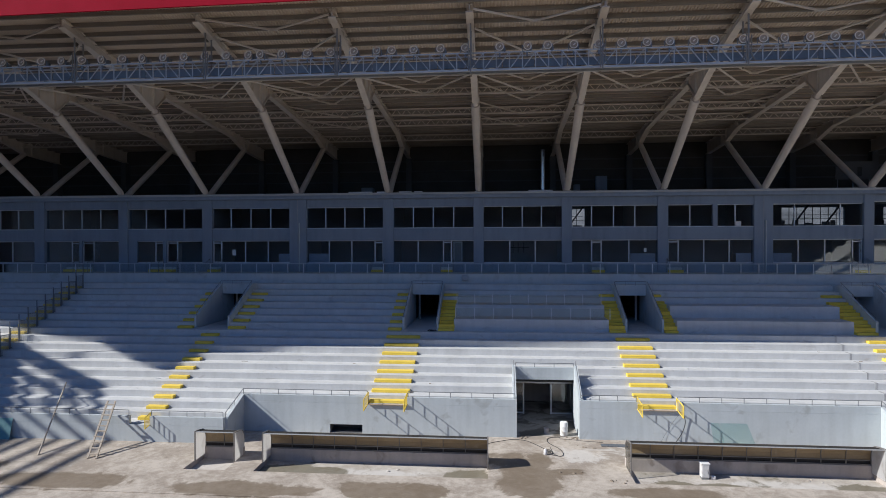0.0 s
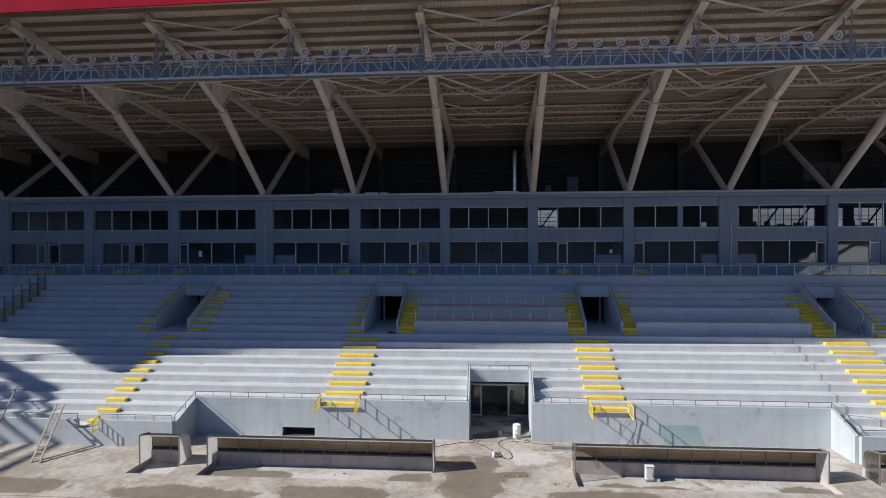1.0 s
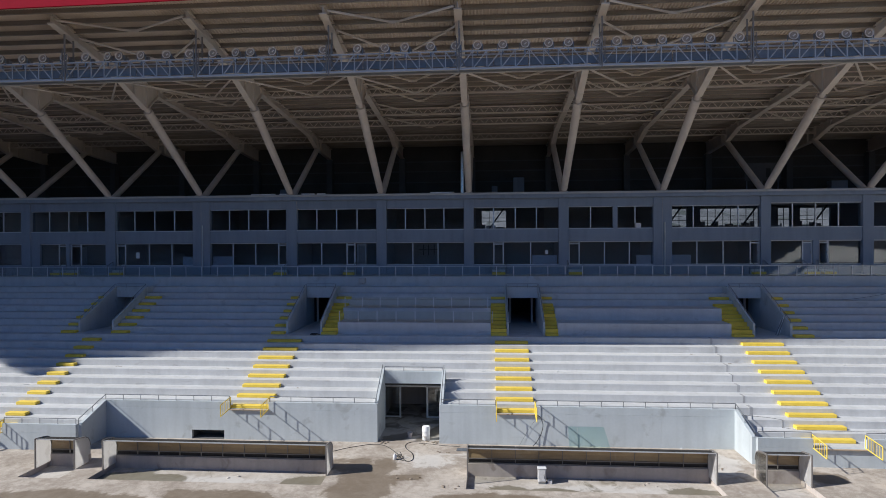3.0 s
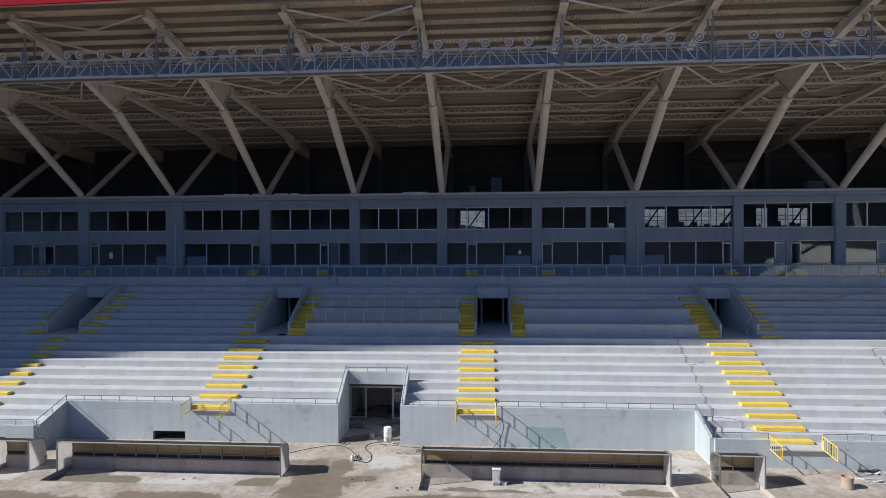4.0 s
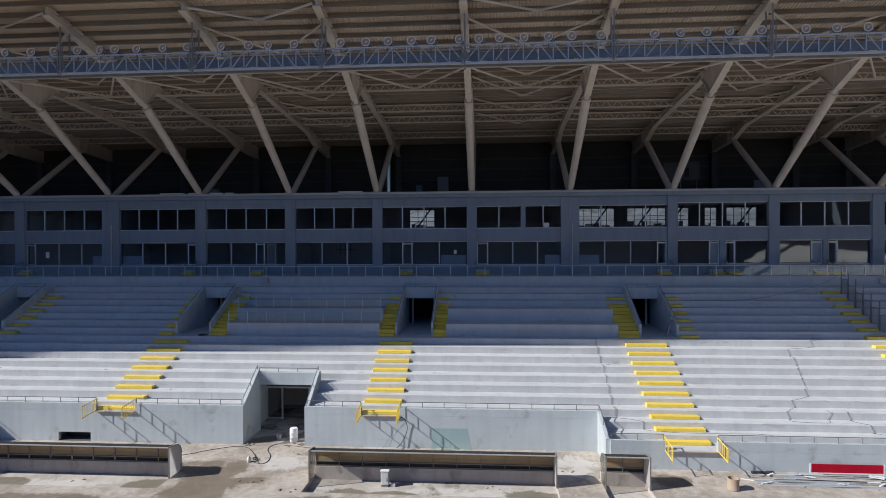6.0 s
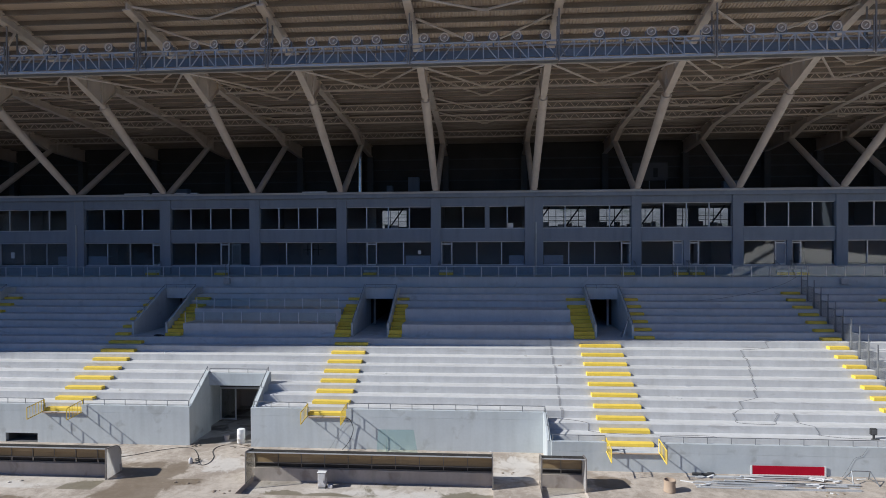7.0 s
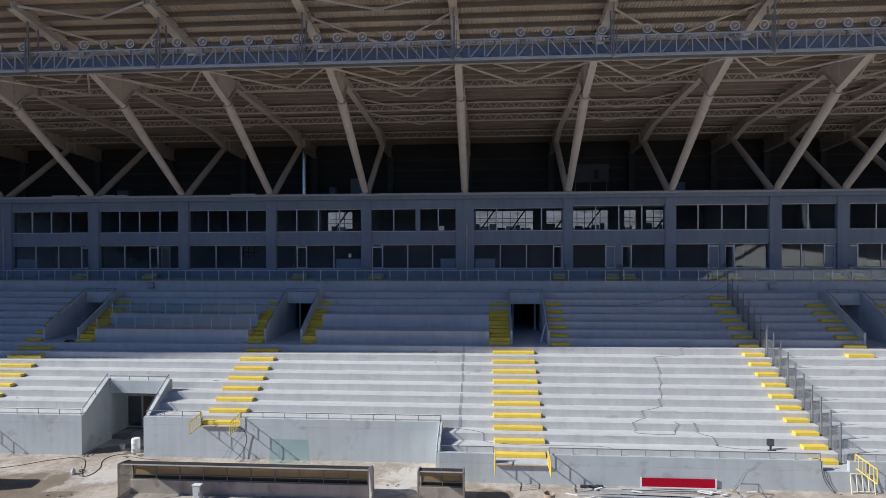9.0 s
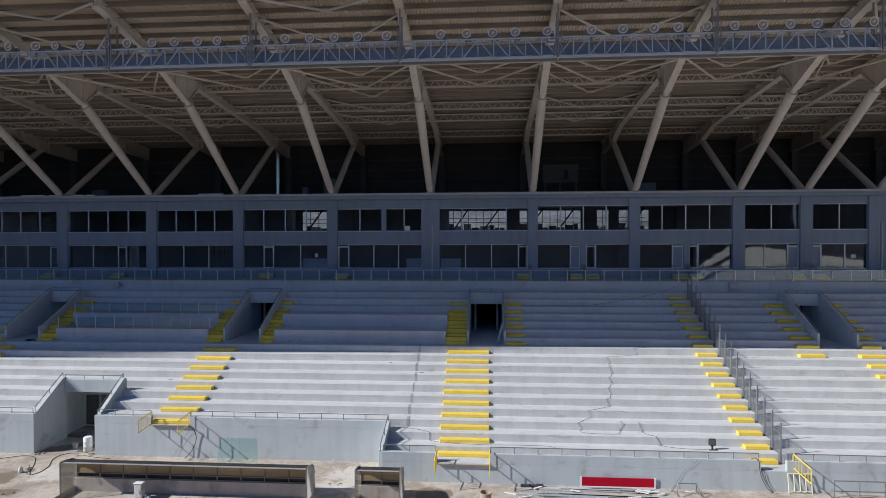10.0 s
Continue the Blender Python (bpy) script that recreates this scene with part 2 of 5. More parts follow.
M_FENCE = material("fence_steel", (0.15, 0.16, 0.175), (0.22, 0.23, 0.245), 0.5, metal=0.2, scale=2, fine=20, bump=0.05)
M_TAN = material("tan_card", (0.36, 0.27, 0.19), (0.46, 0.36, 0.26), 0.85, scale=2, fine=15, bump=0.1)
M_TEAL = material("teal_sheet", (0.16, 0.30, 0.30), (0.25, 0.40, 0.40), 0.6, scale=1.5, fine=8, bump=0.4)
M_CREAM = material("cream_paint", (0.62, 0.58, 0.42), (0.72, 0.68, 0.52), 0.6, scale=2, fine=15, bump=0.05)
M_GREENGLASS = glass_material("green_glass", (0.885, 0.955, 0.94), 0.35)
# roof steel made darker: the shade on the purlin faces is put into the colour
M_STEEL_SHADED = material("steel_shaded", (0.235, 0.205, 0.175), (0.315, 0.28, 0.24), 0.6, scale=1, fine=10, bump=0.05)
M_HILL = material("dry_hillside", (0.09, 0.09, 0.087), (0.29, 0.285, 0.28), 0.95, scale=0.025, fine=0.12, bump=0.0, dirt=(0.07, 0.08, 0.06), dirt_at=0.55, dirt_scale=0.05)
M_JOINT = material("joint_filler", (0.27, 0.265, 0.26), (0.44, 0.435, 0.43), 0.85, scale=1.5, fine=12, bump=0.1)
M_COPING = material("ledge_coping", (0.40, 0.40, 0.40), (0.48, 0.48, 0.47), 0.75, scale=0.5, fine=7, bump=0.1)
M_COUNTER = material("blue_laminate", (0.68, 0.73, 0.86), (0.75, 0.80, 0.91), 0.5, scale=1, fine=10, bump=0.0)
M_ROOFP = material("smoked_roof", (0.035, 0.033, 0.03), (0.07, 0.065, 0.06), 0.85, scale=1, fine=10, bump=0.0, spec=0.04)
M_ENDPANEL = material("grimy_panel", (0.58, 0.56, 0.54), (0.76, 0.74, 0.72), 0.6, scale=1.6, fine=12, bump=0.05, streak=0.3, dirt=(0.38, 0.33, 0.28), dirt_at=0.56, dirt_scale=1.8)
M_DIRT = material("dried_mud", (0.20, 0.16, 0.115), (0.32, 0.265, 0.20), 0.95, scale=3, fine=20, bump=0.4)
M_SHEET = material("bare_sheet", (0.30, 0.31, 0.33), (0.40, 0.41, 0.43), 0.2, metal=0.95, scale=2, fine=12, bump=0.02)
M_RIB = material("shelter_frame", (0.19, 0.172, 0.155), (0.27, 0.25, 0.23), 0.5, metal=0.2, scale=3, fine=20, bump=0.05)


def milky(name, source):
    """A copy of a painted sheet that lets part of the sun's light glow through."""
    m = source.copy()
    m.name = name
    N, L = m.node_tree.nodes, m.node_tree.links.new
    p, o = N["Principled BSDF"], N["Material Output"]
    t_ = N.new("ShaderNodeBsdfTranslucent")
    t_.inputs["Color"].default_value = (0.88, 0.86, 0.83, 1)
    x_ = N.new("ShaderNodeMixShader")
    x_.inputs["Fac"].default_value = 0.55
    L(p.outputs["BSDF"], x_.inputs[1])
    L(t_.outputs["BSDF"], x_.inputs[2])
    L(x_.outputs["Shader"], o.inputs["Surface"])
    return m


M_MILKY = milky("milky_sheet", M_ENDPANEL)
M_ENDGLASS = glass_material("end_glazing", (0.86, 0.86, 0.84), 0.4)


# ---- mesh helpers ----
def add_box(bm, x0, x1, y0, y1, z0, z1, m=None):
    vs = [bm.verts.new(Vector((x, y, z)) if m is None else m @ Vector((x, y, z))) for z in (z0, z1) for y in (y0, y1) for x in (x0, x1)]
    for f in ((0, 2, 3, 1), (4, 5, 7, 6), (0, 1, 5, 4), (2, 6, 7, 3), (0, 4, 6, 2), (1, 3, 7, 5)):
        bm.faces.new([vs[i] for i in f])


def add_prism(bm, outline, x0, x1):
    """A solid with the outline [(y, z), ...] drawn out along x."""
    a = [bm.verts.new((x0, y, z)) for y, z in outline]
    b = [bm.verts.new((x1, y, z)) for y, z in outline]
    n = len(outline)
    bm.faces.new(a)
    bm.faces.new(b[::-1])
    for i in range(n):
        bm.faces.new((a[i], b[i], b[(i + 1) % n], a[(i + 1) % n]))


def add_tube(bm, p, q, r, r2=None, n=8, cap=True):
    p, q = Vector(p), Vector(q)
    r2 = r if r2 is None else r2
    w = (q - p).normalized()
    u = w.cross(Vector((0, 0, 1)) if abs(w.z) < 0.95 else Vector((1, 0, 0))).normalized()
    v = w.cross(u)
    ring = lambda c, k: [bm.verts.new(c + k * (math.cos(2 * math.pi * (i + 0.5) / n) * u + math.sin(2 * math.pi * (i + 0.5) / n) * v)) for i in range(n)]
    a, b = ring(p, r), ring(q, r2)
    for i in range(n):
        bm.faces.new((a[i], a[(i + 1) % n], b[(i + 1) % n], b[i]))
    if cap:
        bm.faces.new(a[::-1])
        bm.faces.new(b)


def add_bar(bm, p, q, w, h=None):
    """A bar of rectangular section between two points."""
    p, q = Vector(p), Vector(q)
    h = w if h is None else h
    d = (q - p).normalized()
    u = d.cross(Vector((0, 0, 1)) if abs(d.z) < 0.95 else Vector((0, 1, 0))).normalized()
    v = u.cross(d)
    a = [bm.verts.new(p + s * u * w / 2 + t * v * h / 2) for s, t in ((-1, -1), (1, -1), (1, 1), (-1, 1))]
    b = [bm.verts.new(q + s * u * w / 2 + t * v * h / 2) for s, t in ((-1, -1), (1, -1), (1, 1), (-1, 1))]
    bm.faces.new(a[::-1])
    bm.faces.new(b)
    for i in range(4):
        bm.faces.new((a[i], a[(i + 1) % 4], b[(i + 1) % 4], b[i]))


def part(name, bm, mat, parent=None, label="", bevel=0.0, smooth=False):
    if bevel:
        bmesh.ops.bevel(bm, geom=list(bm.edges), offset=bevel, segments=1, affect="EDGES", clamp_overlap=True)
    bmesh.ops.recalc_face_normals(bm, faces=list(bm.faces))
    me = bpy.data.meshes.new(name)
    bm.to_mesh(me)
    bm.free()
    me.materials.append(mat)
    if smooth:
        me.polygons.foreach_set("use_smooth", [True] * len(me.polygons))
        me.set_sharp_from_angle(angle=radians(40))
    ob = new(name, me)
    if parent is not None:
        ob.parent = parent
        ob.matrix_parent_inverse = Matrix.Translation(-parent.location) if parent.parent is None else (Matrix.Translation(-parent.parent.location) if parent.type == "EMPTY" else Matrix())
        if parent.type == "MESH":
            ob.matrix_parent_inverse = parent.matrix_basis.inverted() if parent.parent is None else Matrix()
    if label:
        ob["label"] = label
    return ob


def boxes(name, mat, parent, *six, label="", bevel=0.0):
    bm = bmesh.new()
    for s in six:
        add_box(bm, *s)
    return part(name, bm, mat, parent, label, bevel)


def thing(name, at, label, category, group="", kind=""):
    ob = new(name)
    ob.empty_display_size = 0.2
    ob.location = at
    return tagged(ob, label, category, group, kind)


def cut(x0, x1, holes):
    """The stretches of x0..x1 outside the holes."""
    out, x = [], x0
    for a, b in sorted(holes):
        if b <= x0 or a >= x1:
            continue
        if a > x + 0.02:
            out.append((x, a))
        x = max(x, b)
    if x < x1 - 0.02:
        out.append((x, x1))
    return out


# ---- the plan ----
XL, XR = -58.0, 74.0
TREAD, RISE, Y0, Z0 = 0.8, 0.4, 39.35, 4.52
riser_y = lambda i: Y0 - TREAD * i          # face of riser i, counted downwards
low_z = lambda i: Z0 - RISE * i             # tread at the foot of riser i
WALL_MID, WALL_FLANK = 33.28, 31.0          # faces of the front walls
MID_L, MID_R = -13.25, 22.0                  # the middle bay, set back
TUN_L, TUN_R = 2.68, 6.12
EDGE_Y, EDGE_Z = 46.0, 8.47                 # walkway edge before the boxes
FRONT = 48.93                               # face of the box facade
VOMS = [(-49.2, -47.0), (-19.55, -17.25), (-4.7, -2.5), (10.2, 12.42), (25.85, 28.0), (46.75, 48.85)]
COLUMNS = [(-54.6, -53.7), (-46.8, -45.9), (-39.00, -38.06), (-31.16, -30.33), (-23.57, -22.70), (-15.87, -14.39), (-7.84, -6.94), (-0.28, 0.56), (6.90, 7.71), (14.50, 15.30), (21.90, 23.33), (30.10, 30.85), (37.68, 38.48), (45.24, 46.10), (50.06, 50.94), (54.87, 56.30), (62.6, 63.4)]
KNOTS = [(31.3, 24.0), (38.2, 22.75), (43.0, 22.4), (61.8, 20.94)]   # roof underside, y and z
deck_z = lambda y: float(np.interp(y, [k[0] for k in KNOTS], [k[1] for k in KNOTS]))
UNDER = [(31.3, 23.4), (34.5, 22.7), (38.0, 21.7), (40.9, 20.5), (42.3, 21.75), (48.5, 21.27), (53.7, 20.85), (56.2, 20.05), (57.3, 19.95), (61.3, 19.65)]
under_z = lambda y: float(np.interp(y, [k[0] for k in UNDER], [k[1] for k in UNDER]))
chord_z = lambda y: 21.75 - 0.079 * (y - 42.3)   # bottom chords of the lattice girders
REAR = 61.4                                 # face of the rear gallery wall
# the roof's front edge swings out and dips towards the far end: x, y, z of the fascia's foot
# left of x -40 the edge is unseen and bent to shape the terrace shade
EDGE = [(-95.0, 33.0, 22.4), (-64.0, 33.0, 22.5), (-59.0, 32.2, 22.55), (-56.7, 31.5, 22.55), (-54.6, 30.6, 22.6), (-52.0, 30.3, 22.65), (-49.5, 29.2, 22.7), (-44.3, 28.8, 22.8), (-37.5, 29.5, 23.0), (-26.0, 30.0, 23.22), (-11.3, 30.56, 23.6), (4.0, 31.03, 24.0), (16.0, 31.32, 24.15), (74.0, 31.6, 24.25)]
edge_y = lambda x: float(np.interp(x, [e[0] for e in EDGE], [e[1] for e in EDGE]))
edge_z = lambda x: float(np.interp(x, [e[0] for e in EDGE], [e[2] for e in EDGE]))

# ---- ground ----
DUGS = [(-13.5, -11.5), (-10.0, 1.1), (7.85, 19.1), (21.3, 23.2)]
PIT0, PIT1, PIT_Z = 27.4, 29.5, -0.26
bm = bmesh.new()
xs = sorted({-900.0, 900.0, *[v for d in DUGS for v in (d[0] - 0.05, d[1] + 0.05)]})
ys = [-700.0, PIT0, PIT1, 1500.0]
for i in range(len(xs) - 1):
    for j in range(len(ys) - 1):
        mid = (xs[i] + xs[i + 1]) / 2
        if j == 1 and any(a < mid < b for a, b in DUGS):
            continue
        bm.faces.new([bm.verts.new((x, y, 0)) for x, y in ((xs[i], ys[j]), (xs[i + 1], ys[j]), (xs[i + 1], ys[j + 1]), (xs[i], ys[j + 1]))])
bmesh.ops.remove_doubles(bm, verts=bm.verts, dist=0.001)
ground = tagged(part("ground", bm, M_GROUND), "dusty pale concrete apron with damp brown stains", "ground", kind="structure")
boxes("edge_kerb", M_GROUND, ground, (-120, 140, 24.6, 24.8, -0.1, 0.05), bevel=0.01)
bm = bmesh.new()
add_box(bm, -50, 60, -45, 21.0, -0.05, 0.02)
tagged(part("pitch", bm, M_PITCH), "bare sandy brown soil of the unfinished pitch", "pitch", kind="structure")
for a, b in DUGS:
    pit = thing("pit", ((a + b) / 2, 28.4, PIT_Z), "shallow concrete dugout pit with damp silt on its floor", "pit", kind="structure")
    boxes("pit_floor", M_SILT, pit, (a - 0.05, b + 0.05, PIT0, PIT1, PIT_Z - 0.2, PIT_Z))
    boxes("pit_wall", M_PITWALL, pit, (a - 0.25, a - 0.05, PIT0, PIT1 + 0.2, PIT_Z - 0.2, -0.004), (b + 0.05, b + 0.25, PIT0, PIT1 + 0.2, PIT_Z - 0.2, -0.004), (a - 0.05, b + 0.05, PIT0 - 0.2, PIT0, PIT_Z - 0.2, -0.004))
    boxes("pit_wall", M_PITWALL, pit, (a - 0.05, b + 0.05, PIT1, PIT1 + 0.2, PIT_Z - 0.2, 0.36), bevel=0.01)

# ---- lower and upper terrace ----
stand = thing("terrace", (4.0, 36.0, 0.0), "stepped pale grey concrete terrace without seats", "terrace", kind="structure")
JOINTS = [XL, -45.4, -30.1, -14.8, 0.3, 7.45, 22.85, 38.45, 53.5, XR]


def row(i, x0, x1, top=None, back=None):
    y, z = riser_y(i), low_z(i) + RISE
    top = z if top is None else top
    back = y + TREAD + 0.03 if back is None else back
    for a, b in zip(JOINTS, JOINTS[1:]):
        a2, b2 = max(a, x0), min(b, x1)
        if b2 - a2 > 0.05:
            yf_, zt_ = y + random.uniform(-0.004, 0.004), top + random.uniform(-0.003, 0.003)
            bm = bmesh.new()
            add_prism(bm, [(yf_, z - 0.62), (yf_, zt_ - 0.03), (yf_ + 0.009, zt_ - 0.009), (yf_ + 0.03, zt_), (back, zt_), (back, z - 0.62)], a2, b2)
            part("terrace_unit", bm, M_TERRACE, stand)


# platforms of double depth between the middle vomitories
PLATS = [(-1.3, 9.0), (13.4, 24.4)]
for i in range(-7, 10):
    holes = []
    if -6 <= i <= -1:
        holes += [(a - 0.14, b + 0.14) for a, b in VOMS]
    if -4 <= i <= -1:
        holes += PLATS
    if i >= 5:
        holes += [(TUN_L - 0.2, TUN_R + 0.2)]
    if i >= 8:
        holes += [(MID_L, MID_R)]
    for a, b in cut(XL, XR, holes):
        row(i, a, b, None, EDGE_Y + 0.02 if i == -7 else None)
for a, b in PLATS:
    row(-1, a, b, low_z(-1) + 2 * RISE, riser_y(-3) + 0.03)
    row(-3, a, b, low_z(-3) + 2 * RISE, riser_y(-5) + 0.03)
for a, b in cut(MID_L, MID_R, [(TUN_L - 0.2, TUN_R + 0.2)]):
    boxes("terrace_unit", M_TERRACE, stand, (a, b, WALL_MID + 0.2, riser_y(7) + 0.03, low_z(7) - 0.3, low_z(7)))
for a, b in ((XL, MID_L), (MID_R, XR)):
    boxes("terrace_unit", M_TERRACE, stand, (a, b, WALL_FLANK + 0.2, riser_y(9) + 0.03, low_z(9) - 0.3, low_z(9)))
boxes("expansion_joint", M_JOINT, stand, *[(22.79 + 0.03 * math.sin(5 * i), 22.91 + 0.03 * math.sin(3 * i), riser_y(i) - 0.006, riser_y(i) + 0.5, low_z(i) + 0.02, low_z(i) + RISE + 0.008) for i in range(0, 8)])

# ---- vomitories ----
HEAD_Y = riser_y(-6)
for a, b in VOMS:
    v = thing("vomitory", ((a + b) / 2, 42.0, low_z(-1)), "concrete vomitory with sloping side walls and a dark doorway", "entrance", "vomitories", "structure")
    boxes("vomitory_floor", M_WALL, v, (a - 0.14, b + 0.14, riser_y(-1) + 0.03, 53.0, low_z(-1) - 0.5, low_z(-1)))
    for x in (a - 0.14, b):
        bm = bmesh.new()
        zf = low_z(-1)
        add_prism(bm, [(riser_y(-1) - 0.05, zf - 0.02), (HEAD_Y + 0.05, zf - 0.02), (HEAD_Y + 0.05, 7.86), (riser_y(-1) + 0.25, 5.84), (riser_y(-1) - 0.05, 5.78)], x, x + 0.14)
        part("side_wall", bm, M_WALL, v, bevel=0.012)
        bm = bmesh.new()
        xr = x + 0.07
        add_tube(bm, (xr, riser_y(-1) + 0.1, 5.80), (xr, riser_y(-1) + 0.1, 6.0), 0.02, n=6)
        add_tube(bm, (xr, riser_y(-1) + 0.1, 6.0), (xr, HEAD_Y, 8.02), 0.02, n=6)
        for k in range(1, 4):
            y = riser_y(-1) + 0.1 + k * 1.25
            add_tube(bm, (xr, y, 5.75 + (y - riser_y(-1) - 0.1) * 0.52), (xr, y, 6.0 + (y - riser_y(-1) - 0.1) * 0.52), 0.015, n=6)
        part("hand_rail", bm, M_RAIL, v)
    boxes("head_beam", M_WALL, v, (a - 0.145, b + 0.145, HEAD_Y + 0.052, HEAD_Y + 0.9, 7.0, 7.78))
    bm = bmesh.new()
    add_tube(bm, (a, HEAD_Y + 0.06, 8.02), (b, HEAD_Y + 0.06, 8.02), 0.02, n=6)
    for k in range(4):
        x = a + (b - a) * k / 3
        add_tube(bm, (x, HEAD_Y + 0.06, 7.7), (x, HEAD_Y + 0.06, 8.02), 0.015, n=6)
    part("head_rail", bm, M_RAIL, v)
    DY = HEAD_Y + 2.0
    boxes("reveal", M_WALL, v, (a - 0.14, a, HEAD_Y + 0.052, DY, 4.6, 7.0), (b, b + 0.14, HEAD_Y + 0.052, DY, 4.6, 7.0), (a - 0.14, b + 0.14, HEAD_Y + 0.902, DY, 7.0, 7.2))
    # dark colour here stands in for the unlit depth of the passage
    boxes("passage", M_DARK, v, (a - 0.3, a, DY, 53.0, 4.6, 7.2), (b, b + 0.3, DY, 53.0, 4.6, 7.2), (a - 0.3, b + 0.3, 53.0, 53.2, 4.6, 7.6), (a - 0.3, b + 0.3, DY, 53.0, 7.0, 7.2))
    bm = bmesh.new()
    for x0, x1 in ((a + 0.22, a + 0.36), (b - 0.36, b - 0.22)):
        add_box(bm, x0, x1, DY - 0.1, DY, low_z(-1), 7.0)
    add_box(bm, a + 0.36, b - 0.36, DY - 0.1, DY, 6.85, 7.0)
    part("door_frame", bm, M_STEEL, v)

# ---- stairs ----
STAIRS = {"A": (-5.75, -3.5), "B": (9.25, 11.35), "C": (24.6, 27.08), "D": (39.3, 40.45), "L": (-18.65, -17.45), "K": (-32.8, -31.6), "E": (48.45, 49.9)}


def flight(x0, x1, rows, dense=()):
    f = thing("stair_flight", ((x0 + x1) / 2, riser_y(rows[-1]), low_z(rows[-1])), "yellow painted concrete steps set on the terrace rows", "stairs", "yellow stair flights")
    for i in rows:
        j = random.uniform(-0.02, 0.02)
        boxes("step", M_YELLOW, f, (x0 + j, x1 + j, riser_y(i) - 0.36, riser_y(i) - 0.004, low_z(i) + 0.003, low_z(i) + 0.175), bevel=0.015)
        if i in dense:
            boxes("painted_tread", M_YELLOW, f, (x0, x1, riser_y(i) - 0.012, riser_y(i) + 0.42, low_z(i) + 0.179, low_z(i) + RISE + 0.012))


flight(*STAIRS["A"], range(0, 8))
flight(*STAIRS["B"], range(0, 8))
for k in "CDLKE":
    flight(*STAIRS[k], range(0, 10))
for (a, b), (wl, wr) in zip(VOMS, ((1.1, 1.1), (1.1, 1.2), (0.95, 1.1), (1.05, 0.85), (1.3, 1.2), (1.3, 1.1))):
    flight(a - 0.14 - wl, a - 0.16, range(-6, 0), (-2, -3, -1, -4) if a in (10.2, 25.85) else ())
    flight(b + 0.16, b + 0.14 + wr, range(-6, 0), (-2, -3, -1, -4) if a in (-4.7, 10.2) else ())
flight(39.3, 40.45, range(-7, 0))
flight(-32.8, -31.6, range(-7, 0))
flight(45.1, 46.55, range(0, 1))

# ---- front walls ----
front = thing("wall_front", (4.0, 33.0, 0.0), "light grey painted concrete front wall with hairline joints", "wall", kind="structure")
GATES_MID = [STAIRS["A"], STAIRS["B"]]
GATES_FL = [STAIRS[k] for k in "CDLKE"]


VENT = (-7.97, -6.08)


def wall_run(a, b, y, low, top, gates):
    n = max(1, round((b - a) / 3.8))
    for k in range(n):
        p, q = a + (b - a) * k / n + 0.001, a + (b - a) * (k + 1) / n - 0.001
        y_ = y + random.uniform(-0.002, 0.002)
        solid = cut(p, q, [VENT] if y == WALL_MID else [])
        gap = [(max(p, VENT[0]), min(q, VENT[1]))] if len(solid) != 1 or solid[0] != (p, q) else []
        boxes("wall_panel", M_WALL, front, *[(c, d, y_, y + 0.2, -0.6, low - 0.005) for c, d in solid], *[(c, d, y_, y + 0.2, 0.5, low - 0.005) for c, d in gap])
    for c, d in cut(a, b, gates):
        boxes("parapet", M_WALL, front, (c, d, y, y + 0.2, low, top))


for a, b in cut(MID_L, MID_R, [(TUN_L, TUN_R)]):
    wall_run(a, b, WALL_MID, low_z(7), 2.12, GATES_MID)
for a, b in ((XL, MID_L), (MID_R, XR)):
    wall_run(a, b, WALL_FLANK, low_z(9), 1.38, GATES_FL)
for x in (MID_L, MID_R - 0.2):
    bm = bmesh.new()
    add_prism(bm, [(WALL_FLANK + 0.201, -0.6), (WALL_MID - 0.008, -0.6), (WALL_MID - 0.008, 2.12), (WALL_FLANK + 0.201, 1.38)], x, x + 0.2)
    part("return_wall", bm, M_WALL, front, bevel=0.012)
for x in (TUN_L - 0.2, TUN_R):
    bm = bmesh.new()
    add_prism(bm, [(WALL_MID + 0.202, -0.6), (35.82, -0.6), (35.82, 3.5), (35.6, 3.58), (WALL_MID + 0.202, 2.15)], x, x + 0.2)
    part("tunnel_wall", bm, M_WALL, front)
TW_L, TW_R, DOOR_Y = TUN_L - 0.4, TUN_R + 0.3, 37.9
boxes("tunnel_beam", M_WALL, front, (TUN_L, TUN_R, 35.6, 35.82, 2.72, 3.45), bevel=0.012)
boxes("tunnel_ceiling", M_WALL, front, (TW_L, TW_R, 35.82, 41, 2.76, 2.905))
boxes("tunnel_side", M_WALL, front, (TW_L - 0.3, TW_L, 36.0, 38.0, -0.6, 2.9), (TW_R, TW_R + 0.3, 36.0, 38.0, -0.6, 2.9))
boxes("tunnel_side", M_PITWALL, front, (TW_L - 0.3, TW_L, 38.0, 41, -0.6, 3.0), (TW_R, TW_R + 0.3, 38.0, 41, -0.6, 3.0), (TW_L - 0.3, TW_R + 0.3, 41, 41.2, -0.6, 3.0))
boxes("tunnel_floor", M_MUD, front, (TUN_L, TUN_R, 33.6, 36.0, -0.3, 0.012), (TW_L, TW_R, 36.0, 41, -0.3, 0.02))
